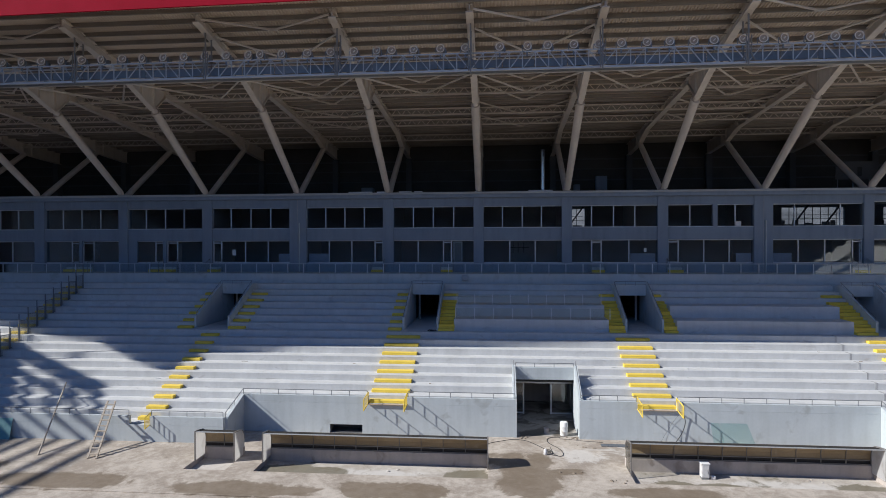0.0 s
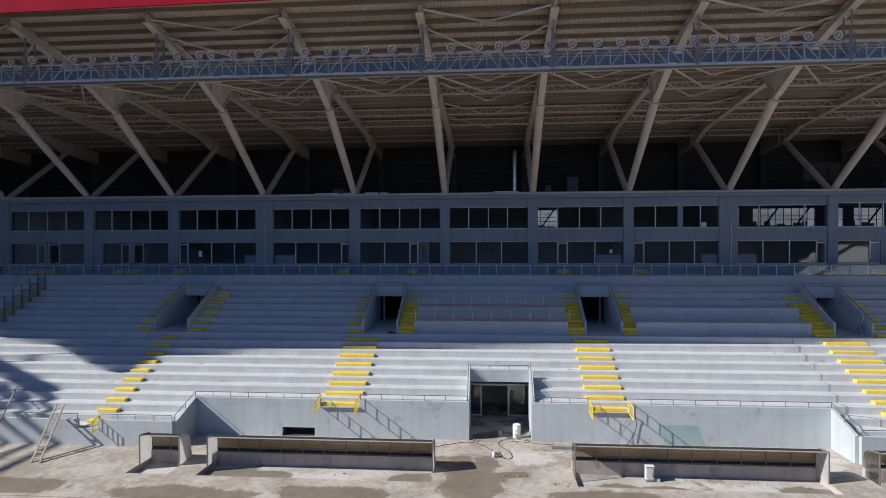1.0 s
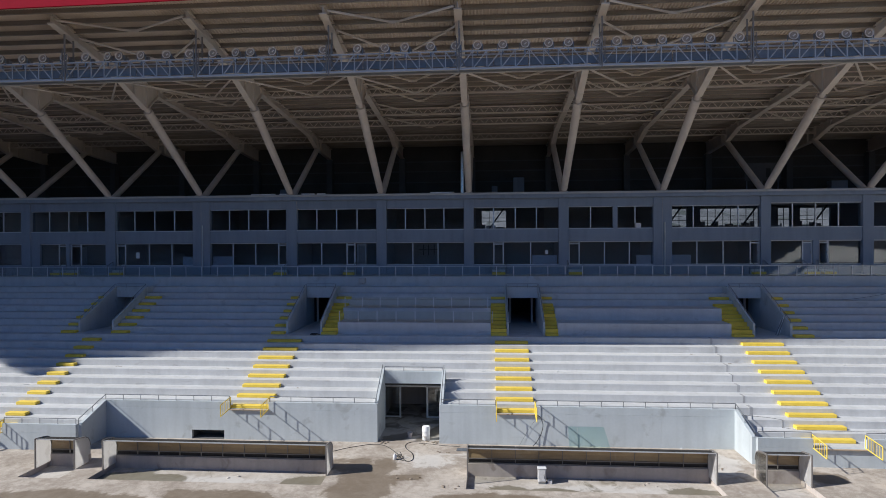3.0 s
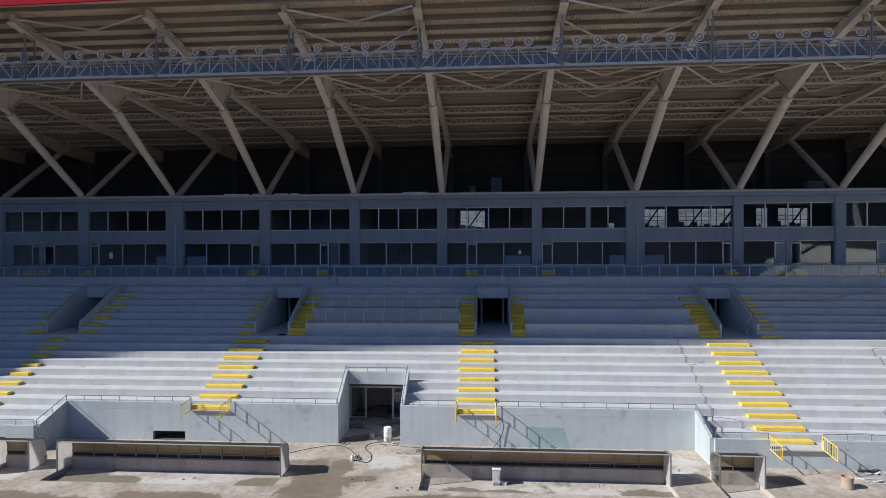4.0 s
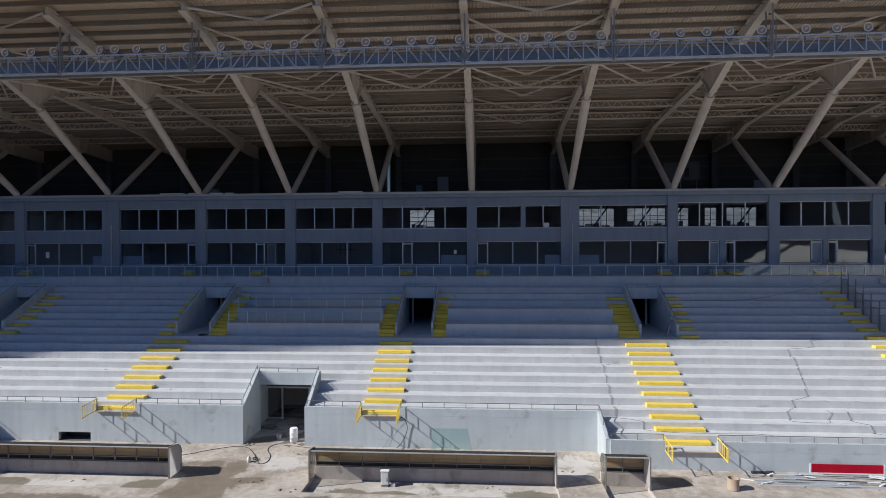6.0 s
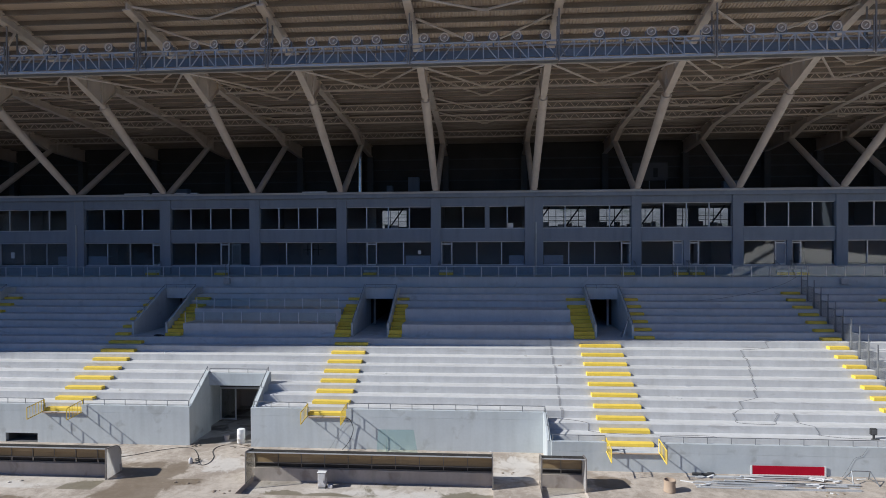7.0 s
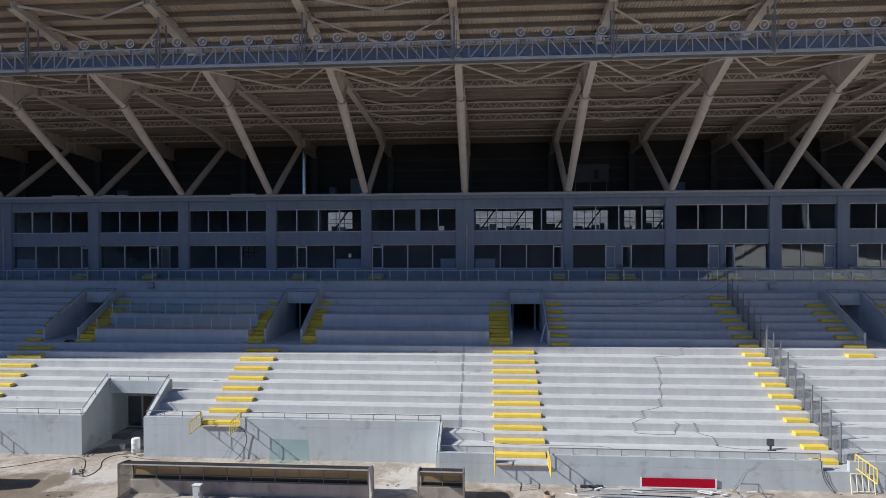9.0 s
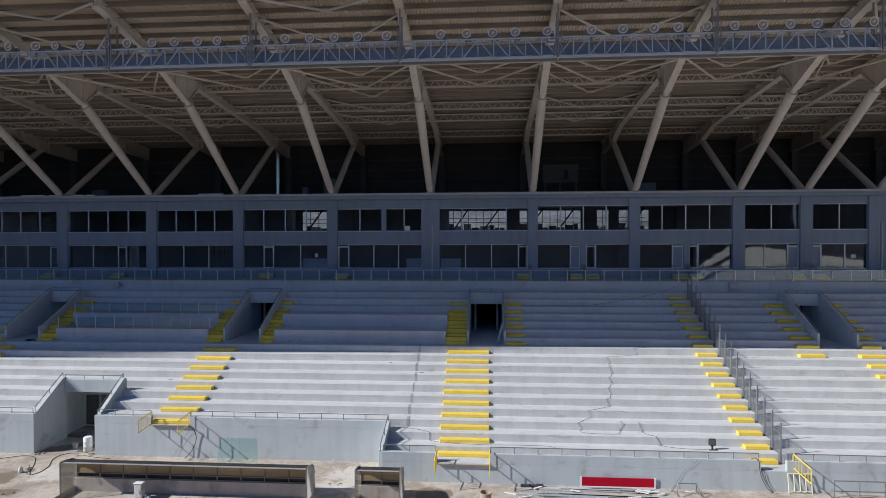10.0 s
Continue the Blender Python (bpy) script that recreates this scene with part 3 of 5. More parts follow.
# recess faces and floor are coloured dark in place of shade inside the hole
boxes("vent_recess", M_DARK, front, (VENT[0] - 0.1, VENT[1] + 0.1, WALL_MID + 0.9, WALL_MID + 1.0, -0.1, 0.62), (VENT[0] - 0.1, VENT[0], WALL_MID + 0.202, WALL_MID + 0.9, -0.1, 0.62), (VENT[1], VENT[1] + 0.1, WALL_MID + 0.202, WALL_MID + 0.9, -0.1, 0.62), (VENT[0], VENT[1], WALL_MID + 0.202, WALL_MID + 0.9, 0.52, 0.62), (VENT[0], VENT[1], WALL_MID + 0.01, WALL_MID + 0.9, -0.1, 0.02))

# tunnel doors
td = thing("door_1", (4.3, DOOR_Y, 0.02), "glazed aluminium double door at the tunnel's end, standing open", "door", kind="structure")
boxes("door_frame", M_ALU, td, (TW_L, TW_R, DOOR_Y - 0.05, DOOR_Y + 0.05, 1.96, 2.07), (TW_L, TW_L + 0.08, DOOR_Y - 0.05, DOOR_Y + 0.05, 0.02, 1.96), (TW_R - 0.08, TW_R, DOOR_Y - 0.05, DOOR_Y + 0.05, 0.02, 1.96), bevel=0.006)
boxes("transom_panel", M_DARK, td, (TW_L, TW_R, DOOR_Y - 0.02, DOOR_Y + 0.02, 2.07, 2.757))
boxes("mullion", M_ALU, td, (3.22, 3.32, DOOR_Y - 0.05, DOOR_Y + 0.05, 0.02, 1.96), (TW_L + 0.08, 3.22, DOOR_Y - 0.04, DOOR_Y + 0.04, 0.04, 0.13), bevel=0.006)
boxes("mullion", M_ALU, td, (4.93, 5.05, DOOR_Y - 0.05, DOOR_Y + 0.05, 0.02, 1.96), (5.05, TW_R - 0.08, DOOR_Y - 0.04, DOOR_Y + 0.04, 0.04, 0.13), bevel=0.006)
boxes("pane", M_GLASS, td, (TW_L + 0.08, 3.22, DOOR_Y - 0.005, DOOR_Y + 0.005, 0.13, 1.96))
boxes("pane", M_GLASS, td, (5.05, TW_R - 0.08, DOOR_Y - 0.005, DOOR_Y + 0.005, 0.13, 1.96))


# ---- rails ----
def rail(points, height, label="low dark steel hand rail on the parapet", pitch=1.12, name="hand_rail", mat=None, r=0.022, mid=False):
    mat = mat or M_RAIL
    p0 = Vector(points[0])
    h = thing(name, p0, label, "railing", "parapet rails")
    for p, q in zip(points, points[1:]):
        p, q = Vector(p), Vector(q)
        n = max(1, round((q - p).length / pitch))
        bm = bmesh.new()
        up = Vector((0, 0, height))
        add_tube(bm, p + up, q + up, r, n=6)
        if mid:
            add_tube(bm, p + up * 0.5, q + up * 0.5, r * 0.8, n=6)
        part("top_rail", bm, mat, h)
        for k in range(n + 1):
            c = p + (q - p) * k / n
            bm = bmesh.new()
            add_tube(bm, c - Vector((0, 0, 0.01)), c + up, r * 0.85, n=6)
            part("post", bm, mat, h)


PT, PF = 2.12, 1.38
yr, yf = WALL_MID + 0.1, WALL_FLANK + 0.1
rail([(MID_L + 0.1, yf, PF), (MID_L + 0.1, yr, PT), (STAIRS["A"][0] - 0.05, yr, PT)], 0.3)
rail([(STAIRS["A"][1] + 0.05, yr, PT), (TUN_L - 0.1, yr, PT)], 0.3)
rail([(TUN_L - 0.1, yr + 0.15, PT + 0.1), (TUN_L - 0.1, 35.65, 3.59)], 0.24)
rail([(TUN_L, 35.7, 3.44), (TUN_R, 35.7, 3.44)], 0.25)
rail([(TUN_R + 0.1, 35.65, 3.59), (TUN_R + 0.1, yr + 0.15, PT + 0.1)], 0.24)
rail([(TUN_R + 0.1, yr, PT), (STAIRS["B"][0] - 0.05, yr, PT)], 0.3)
rail([(STAIRS["B"][1] + 0.05, yr, PT), (MID_R - 0.1, yr, PT), (MID_R - 0.1, yf, PF)], 0.3)
rail([(MID_R + 0.05, yf, PF), (STAIRS["C"][0] - 0.05, yf, PF)], 0.3)
rail([(STAIRS["C"][1] + 0.05, yf, PF), (STAIRS["D"][0] - 0.05, yf, PF)], 0.3)
rail([(STAIRS["D"][1] + 0.05, yf, PF), (STAIRS["E"][0] - 0.05, yf, PF)], 0.3)
rail([(STAIRS["K"][1] + 0.05, yf, PF), (STAIRS["L"][0] - 0.05, yf, PF)], 0.3)
rail([(STAIRS["L"][1] + 0.05, yf, PF), (MID_L - 0.05, yf, PF)], 0.3)
rail([(-48, yf, PF), (STAIRS["K"][0] - 0.05, yf, PF)], 0.3)


def gate_panel(x, y, z, reach=1.15, mat=None):
    """A yellow guard panel that stands out from the wall beside a gap."""
    g = thing("guard_rail", (x, y, z), "yellow steel guard panel with upright bars beside a parapet gap", "railing", "yellow guard panels")
    bm = bmesh.new()
    drop = 0.12
    a, b = Vector((x, y + 0.1, z - 0.1)), Vector((x, y - reach, z - 0.1 - drop))
    up = Vector((0, 0, 0.62))
    add_tube(bm, a, a + up, 0.025, n=6)
    add_tube(bm, b, b + up, 0.025, n=6)
    add_tube(bm, a, b, 0.025, n=6)
    add_tube(bm, a + up, b + up, 0.025, n=6)
    part("panel_frame", bm, mat or M_YELLOW, g)
    for k in range(1, 6):
        c = a + (b - a) * k / 6
        bm = bmesh.new()
        add_tube(bm, c, c + up, 0.014, n=6)
        part("bar", bm, mat or M_YELLOW, g)


for k, yw, i in (("A", WALL_MID, 7), ("B", WALL_MID, 7), ("C", WALL_FLANK, 9)):
    x0, x1 = STAIRS[k]
    bm = bmesh.new()
    add_box(bm, x0 + 0.03, x1 - 0.03, yw - 0.12, yw - 0.003, low_z(i) - 0.045, low_z(i))
    tagged(part("landing_plate", bm, M_TAN, bevel=0.008), "rusty tan landing plate jutting from the wall below the steps", "plate", "landing plates")
for k in "AB":
    for x in STAIRS[k]:
        gate_panel(x, WALL_MID, low_z(7) + 0.12)
for x in STAIRS["C"]:
    gate_panel(x, WALL_FLANK, low_z(9) + 0.12)
gate_panel(STAIRS["L"][1], WALL_FLANK, low_z(9) + 0.12, 0.45)
gate_panel(STAIRS["D"][1] + 0.3, WALL_FLANK, low_z(9) + 0.25, 1.4)

# ---- walkway and box facade ----
facade = thing("wall_facade", (4.0, FRONT, 8.5), "blue-grey painted facade of two storeys of glazed boxes", "facade", kind="structure")
BACK_Y, HALL_Y = FRONT + 6.0, 62.3          # backs of the rooms, and of the open halls behind some upper boxes
boxes("walkway", M_WALL, facade, (XL, XR, EDGE_Y, BACK_Y + 0.2, 7.3, EDGE_Z), bevel=0.02)
LSILL, LHEAD, USILL, UHEAD, LEDGE0, LEDGE1 = 9.22, 11.1, 12.11, 13.9, 14.58, 15.05
for a, b in COLUMNS:
    boxes("column", M_FACADE, facade, (a, b, FRONT - 0.12, FRONT + 0.5, EDGE_Z, LEDGE0), bevel=0.015)
    k = COLUMNS.index((a, b))
    boxes("party_wall", M_PARTY_LIT, facade, (a + 0.1, b - 0.1, FRONT + 0.5, BACK_Y, EDGE_Z, LHEAD + 0.3))
    if k not in (11, 12):
        boxes("party_wall", M_PARTY_LIT, facade, (a + 0.1, b - 0.1, FRONT + 0.5, HALL_Y if k in (8, 9, 10, 13) else BACK_Y, LHEAD + 0.3, LEDGE0))
    if b - a > 1.2:
        m_ = (a + b) / 2
        boxes("movement_joint", M_JOINT, facade, (m_ - 0.02, m_ + 0.02, FRONT - 0.126, FRONT - 0.118, EDGE_Z, LEDGE0))
        bm = bmesh.new()
        add_tube(bm, (m_ + 0.14, FRONT - 0.2, EDGE_Z), (m_ + 0.14, FRONT - 0.2, 12.6), 0.055, n=8)
        tagged(part("downpipe", bm, M_WALL, smooth=True), "pale grey plastic downpipe beside the movement joint", "pipe")
# each bay: upper mullions, upper piers, lower mullions, lower doors, lower piers
OPEN = [(-34.63, -33.57), (-26.87, -25.89), (34.50, 35.27), (42.09, 42.84), (29.35, 30.10)]
BAYS = {
    2: ((-36.47, -34.72, -32.98), (), (), ((-35.69, -34.89), (-34.63, -33.57)), ((-34.89, -34.63),)),
    3: ((-28.77, -27.02, -25.33), (), (), ((-27.95, -27.18), (-26.87, -25.89)), ((-27.18, -26.87), (-30.33, -29.55))),
    4: ((-21.1, -19.34, -17.59), (), (-19.85, -17.84), ((-22.7, -21.91),), ()),
    5: ((-12.79, -11.14, -9.48), (), (-12.5, -10.55), ((-8.61, -7.84),), ()),
    6: ((-5.31, -3.64, -1.93), (), (-4.92,), ((-2.83, -2.08),), ()),
    7: ((2.09, 3.71, 5.27), (), (2.7, 4.77), (), ()),
    8: ((9.31, 11.06, 12.75), (), (12.28,), ((9.28, 10.12),), ()),
    9: ((17.05, 20.54), ((18.78, 19.14),), (18.14, 20.09), ((15.3, 16.19),), ()),
    10: ((25.05, 28.48), (), (25.33, 27.33), ((29.35, 30.1),), ()),
    11: ((32.58, 34.31, 36.02), (), (), ((33.29, 34.06), (34.5, 35.27)), ((34.06, 34.5),)),
    12: ((40.16, 41.9, 43.64), (), (), ((40.89, 41.72), (42.09, 42.84)), ((41.72, 42.09),)),
    13: ((48.1,), (), (47.64,), ((49.23, 50.06),), ()),
    14: ((52.93,), (), (53.33,), ((50.94, 51.68),), ()),
}
for k, ((a0, a1), (b0, b1)) in enumerate(zip(COLUMNS, COLUMNS[1:])):
    w = b0 - a1
    um, up_, lm, doors, lp = BAYS.get(k, ((a1 + w / 4, a1 + w / 2, a1 + w * 0.75), (), (a1 + w / 3, a1 + w * 2 / 3), (), ()))
    boxes("plinth", M_FACADE, facade, (a1, b0, FRONT, FRONT + 0.3, EDGE_Z, LSILL))
    boxes("spandrel", M_FACADE, facade, (a1, b0, FRONT, FRONT + 0.3, LHEAD, USILL))
    boxes("lintel", M_FACADE, facade, (a1, b0, FRONT, FRONT + 0.3, UHEAD + (0.15 if k > 10 else 0.0), LEDGE0))
    for c, d in up_:
        boxes("pier", M_FACADE, facade, (c, d, FRONT, FRONT + 0.3, USILL, UHEAD))
    for c, d in lp:
        boxes("pier", M_FACADE, facade, (c, d, FRONT, FRONT + 0.3, LSILL, LHEAD))
    # rooms
    if k not in (8, 10, 11, 12):
        boxes("room_back", M_ROOM, facade, (a1 - 0.3, b0 + 0.3, BACK_Y, BACK_Y + 0.2, USILL - 0.3, LEDGE0))
    hatch = (2.65, 4.5) if k == 7 else (b0 + 1, b0 + 1)
    for c, d in cut(a1 - 0.3, b0 + 0.3, [hatch]):
        boxes("room_back", M_ROOM, facade, (c, d, BACK_Y - 1.5, BACK_Y - 1.3, EDGE_Z, LHEAD + 0.3))
    if k == 7:
        boxes("room_back", M_ROOM, facade, (*hatch, BACK_Y - 1.5, BACK_Y - 1.3, EDGE_Z, 9.95), (*hatch, BACK_Y - 1.5, BACK_Y - 1.3, 10.9, LHEAD + 0.3))
        hw = thing("window_60", (3.6, BACK_Y - 1.4, 9.95), "small rear hatch window with dark bars", "window", kind="structure")
        for x in (3.1, 3.55, 4.05):
            boxes("bar", M_RUBBER, hw, (x - 0.03, x + 0.03, BACK_Y - 1.45, BACK_Y - 1.38, 9.95, 10.9))
        # wall added behind the hatch only to dim the view through it
        boxes("hatch_blocker", M_ROOM, hw, (-1.0, 8.0, 58.0, 58.2, 7.6, 11.4))
        boxes("bar", M_RUBBER, hw, (*hatch, BACK_Y - 1.36, BACK_Y - 1.32, 10.4, 10.46))
    # glazing
    for nm, z0, z1, mull, piers, drs in (("window", USILL, UHEAD + (0.15 if k > 10 else 0.0), um, up_, ()), ("window", LSILL, LHEAD, lm, lp, doors)):
        win = thing("window_%d" % (k + 1), ((a1 + b0) / 2, FRONT + 0.2, z0), "dark ribbon window in slim pale aluminium frames", "window", kind="structure")
        yy0, yy1 = FRONT + 0.16, FRONT + 0.24
        for c, d in cut(a1, b0, [*piers, *drs]):
            boxes("window_frame", M_ALU, win, (c, d, yy0, yy1, z0, z0 + 0.06), (c, d, yy0, yy1, z1 - 0.06, z1))
            if z0 == USILL:
                boxes("window_sill", M_ALU, win, (c, d, FRONT - 0.05, yy0, z0 - 0.012, z0 + 0.035), bevel=0.006)
            cs = [c, *[m_ for m_ in mull if c < m_ < d], d]
            for m_ in cs[1:-1]:
                boxes("mullion", M_ALU, win, (m_ - 0.04, m_ + 0.04, yy0 - 0.02, yy1, z0 + 0.06, z1 - 0.06))
            for e, f in zip(cs, cs[1:]):
                g = boxes("pane", M_GLASS, win, (e + 0.02, f - 0.02, yy0 + 0.035, yy0 + 0.045, z0 + 0.06, z1 - 0.06))
                g.visible_shadow = False
        for c, d in drs:
            dr = thing("door_%d" % (k + 2), ((c + d) / 2, FRONT + 0.2, z0), "glazed aluminium box door, shut", "door", kind="structure")
            boxes("door_frame", M_ALU, dr, (c, c + 0.09, yy0 - 0.03, yy1, z0, z1), (d - 0.09, d, yy0 - 0.03, yy1, z0, z1), (c + 0.09, d - 0.09, yy0 - 0.03, yy1, z1 - 0.24, z1 - 0.14), (c + 0.09, d - 0.09, yy0 - 0.03, yy1, z0, z0 + 0.1), (c + 0.09, d - 0.09, yy0 - 0.03, yy1, z1 - 0.05, z1), bevel=0.004)
            if (c, d) in OPEN:
                dr["label"] = "glazed aluminium box doorway, its leaf standing open inside"
                boxes("leaf", M_ALU, dr, (d - 0.13, d - 0.09, yy1 + 0.01, yy1 + 0.75, z0 + 0.02, z1 - 0.25), bevel=0.004)
            else:
                g = boxes("pane", M_GLASS if k < 11 else M_PANE_REFLECT, dr, (c + 0.09, d - 0.09, yy0 + 0.02, yy0 + 0.03, z0 + 0.1, z1 - 0.24))
                g.visible_shadow = False
            boxes("door_handle", M_RAIL, dr, (d - 0.16, d - 0.12, yy0 - 0.06, yy0 - 0.03, z0 + 0.85, z0 + 1.05))
            st = thing("door_step", ((c + d) / 2, FRONT - 0.4, EDGE_Z), "yellow painted steps up to the box door", "step", "box door steps")
            boxes("step", M_YELLOW, st, (c - 0.1, d + 0.1, FRONT - 0.8, FRONT - 0.4, EDGE_Z, EDGE_Z + 0.2), bevel=0.01)
            boxes("step", M_WALL, st, (c - 0.1, d + 0.1, FRONT - 0.4, FRONT - 0.13, EDGE_Z, EDGE_Z + 0.4), bevel=0.01)
            for x in (c - 0.14, d + 0.14):
                bm = bmesh.new()
                add_tube(bm, (x, FRONT - 0.95, EDGE_Z), (x, FRONT - 0.95, EDGE_Z + 0.8), 0.022, n=6)
                add_tube(bm, (x, FRONT - 0.95, EDGE_Z + 0.8), (x, FRONT - 0.2, EDGE_Z + 1.1), 0.022, n=6)
                add_tube(bm, (x, FRONT - 0.2, EDGE_Z), (x, FRONT - 0.2, EDGE_Z + 1.1), 0.022, n=6)
                part("hand_rail", bm, M_RAIL, st, "dark steel stair rail")
boxes("ledge", M_FACADE, facade, (XL, XR, FRONT - 0.45, HALL_Y + 0.3, LEDGE0, LEDGE0 + 0.3), bevel=0.02)
boxes("ledge_coping", M_COPING, facade, (XL, XR, FRONT - 0.5, FRONT + 0.1, LEDGE0 + 0.303, LEDGE1), bevel=0.02)
boxes("room_floor", M_ROOM, facade, (XL, XR, FRONT + 0.3, BACK_Y, LSILL - 0.2, LSILL - 0.02))
boxes("room_floor", M_ROOM, facade, (XL, XR, FRONT + 0.3, HALL_Y + 0.3, LHEAD + 0.301, USILL - 0.3))
RW0, RW1 = USILL + 0.35, LEDGE0 - 0.25
HALL_WINDOWS = [(8.2, 10.75), (22.9, 28.9), (30.2, 36.2), (37.75, 38.9), (39.85, 42.75)]
for c, d in cut(COLUMNS[8][0], COLUMNS[13][1], HALL_WINDOWS):
    boxes("hall_back", M_ROOM, facade, (c, d, HALL_Y, HALL_Y + 0.25, USILL - 0.3, LEDGE0))
for c, d in HALL_WINDOWS:
    boxes("hall_back", M_ROOM, facade, (c, d, HALL_Y, HALL_Y + 0.25, USILL - 0.3, RW0), (c, d, HALL_Y, HALL_Y + 0.25, RW1, LEDGE0))
    rw = thing("window_70", ((c + d) / 2, HALL_Y + 0.1, RW0), "bright rear window with dark steel bars across it", "window", kind="structure")
    nb = max(1, round((d - c) / 0.75))
    for q in range(0, nb + 1):
        x = c + (d - c) * q / nb
        boxes("bar", M_RUBBER, rw, (x - 0.025, x + 0.025, HALL_Y + 0.06, HALL_Y + 0.12, RW0, RW1))
    boxes("bar", M_RUBBER, rw, (c, d, HALL_Y + 0.13, HALL_Y + 0.17, RW0 + 0.7, RW0 + 0.75))
    rngw = random.Random(int(c * 10))
    x = c
    while x < d - 0.1:
        w_ = rngw.uniform(0.35, 1.1)
        boxes("outer_parapet", M_DARK if rngw.random() < 0.7 else M_WALL, rw, (x, min(d, x + w_) - 0.06, HALL_Y + 1.5, HALL_Y + 1.6, USILL - 0.3, rngw.choice((12.7, 12.85, 12.95, 13.1))))
        x += w_
    boxes("outer_rail", M_RAIL, rw, (c, d, HALL_Y + 1.4, HALL_Y + 1.45, 13.62, 13.67))
    if d - c > 2:
        for q in range(max(1, round((d - c) / 3.2))):
            bm = bmesh.new()
            add_bar(bm, (c + 0.5 + 3.0 * q, HALL_Y - 0.5, RW0 - 0.4), (c + 2.3 + 3.0 * q, HALL_Y - 0.5, RW1 + 0.2), 0.13)
            part("brace", bm, M_RUBBER, rw)

bm = bmesh.new()
add_box(bm, -2.0, -1.22, 49.34, 49.39, LSILL - 0.01, 11.0)
dl = tagged(part("door_leaf", bm, M_WHITE, bevel=0.006), "loose white door leaf standing inside the lower box", "door")
boxes("panel", M_COPING, dl, (-1.88, -1.34, 49.325, 49.339, LSILL + 0.15, 10.85), bevel=0.004)

# blue counters inside the lower boxes, and paper notices on the glass
for a, b in ((-16.97, -15.95), (-14.32, -12.60), (12.42, 14.40), (20.69, 21.85), (23.41, 24.93)):
    c = thing("counter", ((a + b) / 2, FRONT + 0.75, LSILL - 0.02), "blue laminate counter behind the lower box window", "counter", "box counters")
    boxes("front_panel", M_COUNTER, c, (a, b, FRONT + 0.32, FRONT + 0.37, LSILL - 0.02, LSILL + 0.72))
    boxes("worktop", M_COUNTER, c, (a, b, FRONT + 0.31, FRONT + 0.95, LSILL + 0.72, LSILL + 0.76))
for x, z, w, h in ((-21.0, 9.85, 0.3, 0.5), (13.45, 10.1, 0.22, 0.3), (53.75, 10.0, 0.34, 0.28), (20.5, 12.17, 0.5, 0.36)):
    bm = bmesh.new()
    add_box(bm, x, x + w, FRONT + 0.14, FRONT + 0.15 + (0.0 if z < 12 else 0.02), z, z + h)
    tagged(part("paper_notice", bm, M_WHITE), "small white paper notice on the box window", "notice")

# ---- glass balustrade along the walkway ----
bal = thing("balustrade", (4.0, EDGE_Y + 0.1, EDGE_Z), "clear glass balustrade with slim aluminium posts", "balustrade")
x = XL + 0.4
while x < XR - 1.5:
    step_ = 1.29
    boxes("post", M_ALU, bal, (x - 0.025, x + 0.025, EDGE_Y + 0.06, EDGE_Y + 0.11, EDGE_Z, 9.26))
    g = boxes("glass_panel", M_BALGLASS, bal, (x + 0.05, x + step_ - 0.05, EDGE_Y + 0.08, EDGE_Y + 0.09, EDGE_Z + 0.05, 9.2))
    g.visible_shadow = False
    x += step_
boxes("top_rail", M_ALU, bal, (XL + 0.4, XR - 1.5, EDGE_Y + 0.065, EDGE_Y + 0.105, 9.22, 9.255))
# glass balustrades on the platforms of the guest block
for yy, zz, x0, x1 in ((riser_y(-1) + 0.1, low_z(-1) + 0.8, -1.2, 9.1), (riser_y(-3) + 0.1, low_z(-3) + 0.8, -1.2, 8.8)):
    gb = thing("balustrade", ((x0 + x1) / 2, yy, zz), "clear glass balustrade with slim posts on the platform edge", "balustrade")
    n = 8
    for k in range(n + 1):
        x = x0 + (x1 - x0) * k / n
        boxes("post", M_ALU, gb, (x - 0.02, x + 0.02, yy - 0.02, yy + 0.02, zz, zz + 0.75))
        if k < n:
            g = boxes("glass_panel", M_BALGLASS, gb, (x + 0.04, x + (x1 - x0) / n - 0.04, yy - 0.005, yy + 0.005, zz + 0.05, zz + 0.72))
            g.visible_shadow = False

# ---- roof ----
roof = thing("roof", (4.0, 45.0, 20.0), "beige steel roof with corrugated sheet underside", "roof", kind="structure")
RX0, RX1 = XL - 30, XR
prof, x, k = [], RX0, 0
while x < RX1:
    for dx, dz in ((0.0, 0.0), (0.07, 0.0), (0.09, 0.06), (0.17, 0.06)):
        prof.append((x + dx, dz))
    x += 0.19
co, fc = [], []
for px, pz in prof:
    co.append((px, edge_y(px) + 0.05, max(24.0, edge_z(px) + 0.2) + pz))
    co += [(px, y_, z_ + pz) for y_, z_ in [(max(31.9, edge_y(px) + 0.4), deck_z(max(31.9, edge_y(px) + 0.4)))] + KNOTS[1:]]
w_ = len(KNOTS) + 1
for j in range(len(prof) - 1):
    for k in range(w_ - 1):
        fc.append((w_ * j + k, w_ * j + k + 1, w_ * (j + 1) + k + 1, w_ * (j + 1) + k))
me = bpy.data.meshes.new("roof_sheet")
me.from_pydata(co, [], fc)
me.materials.append(M_DECK)
sheet = new("roof_sheet", me)
sheet.parent, sheet.matrix_parent_inverse = roof, Matrix.Translation(-roof.location)
bm = bmesh.new()
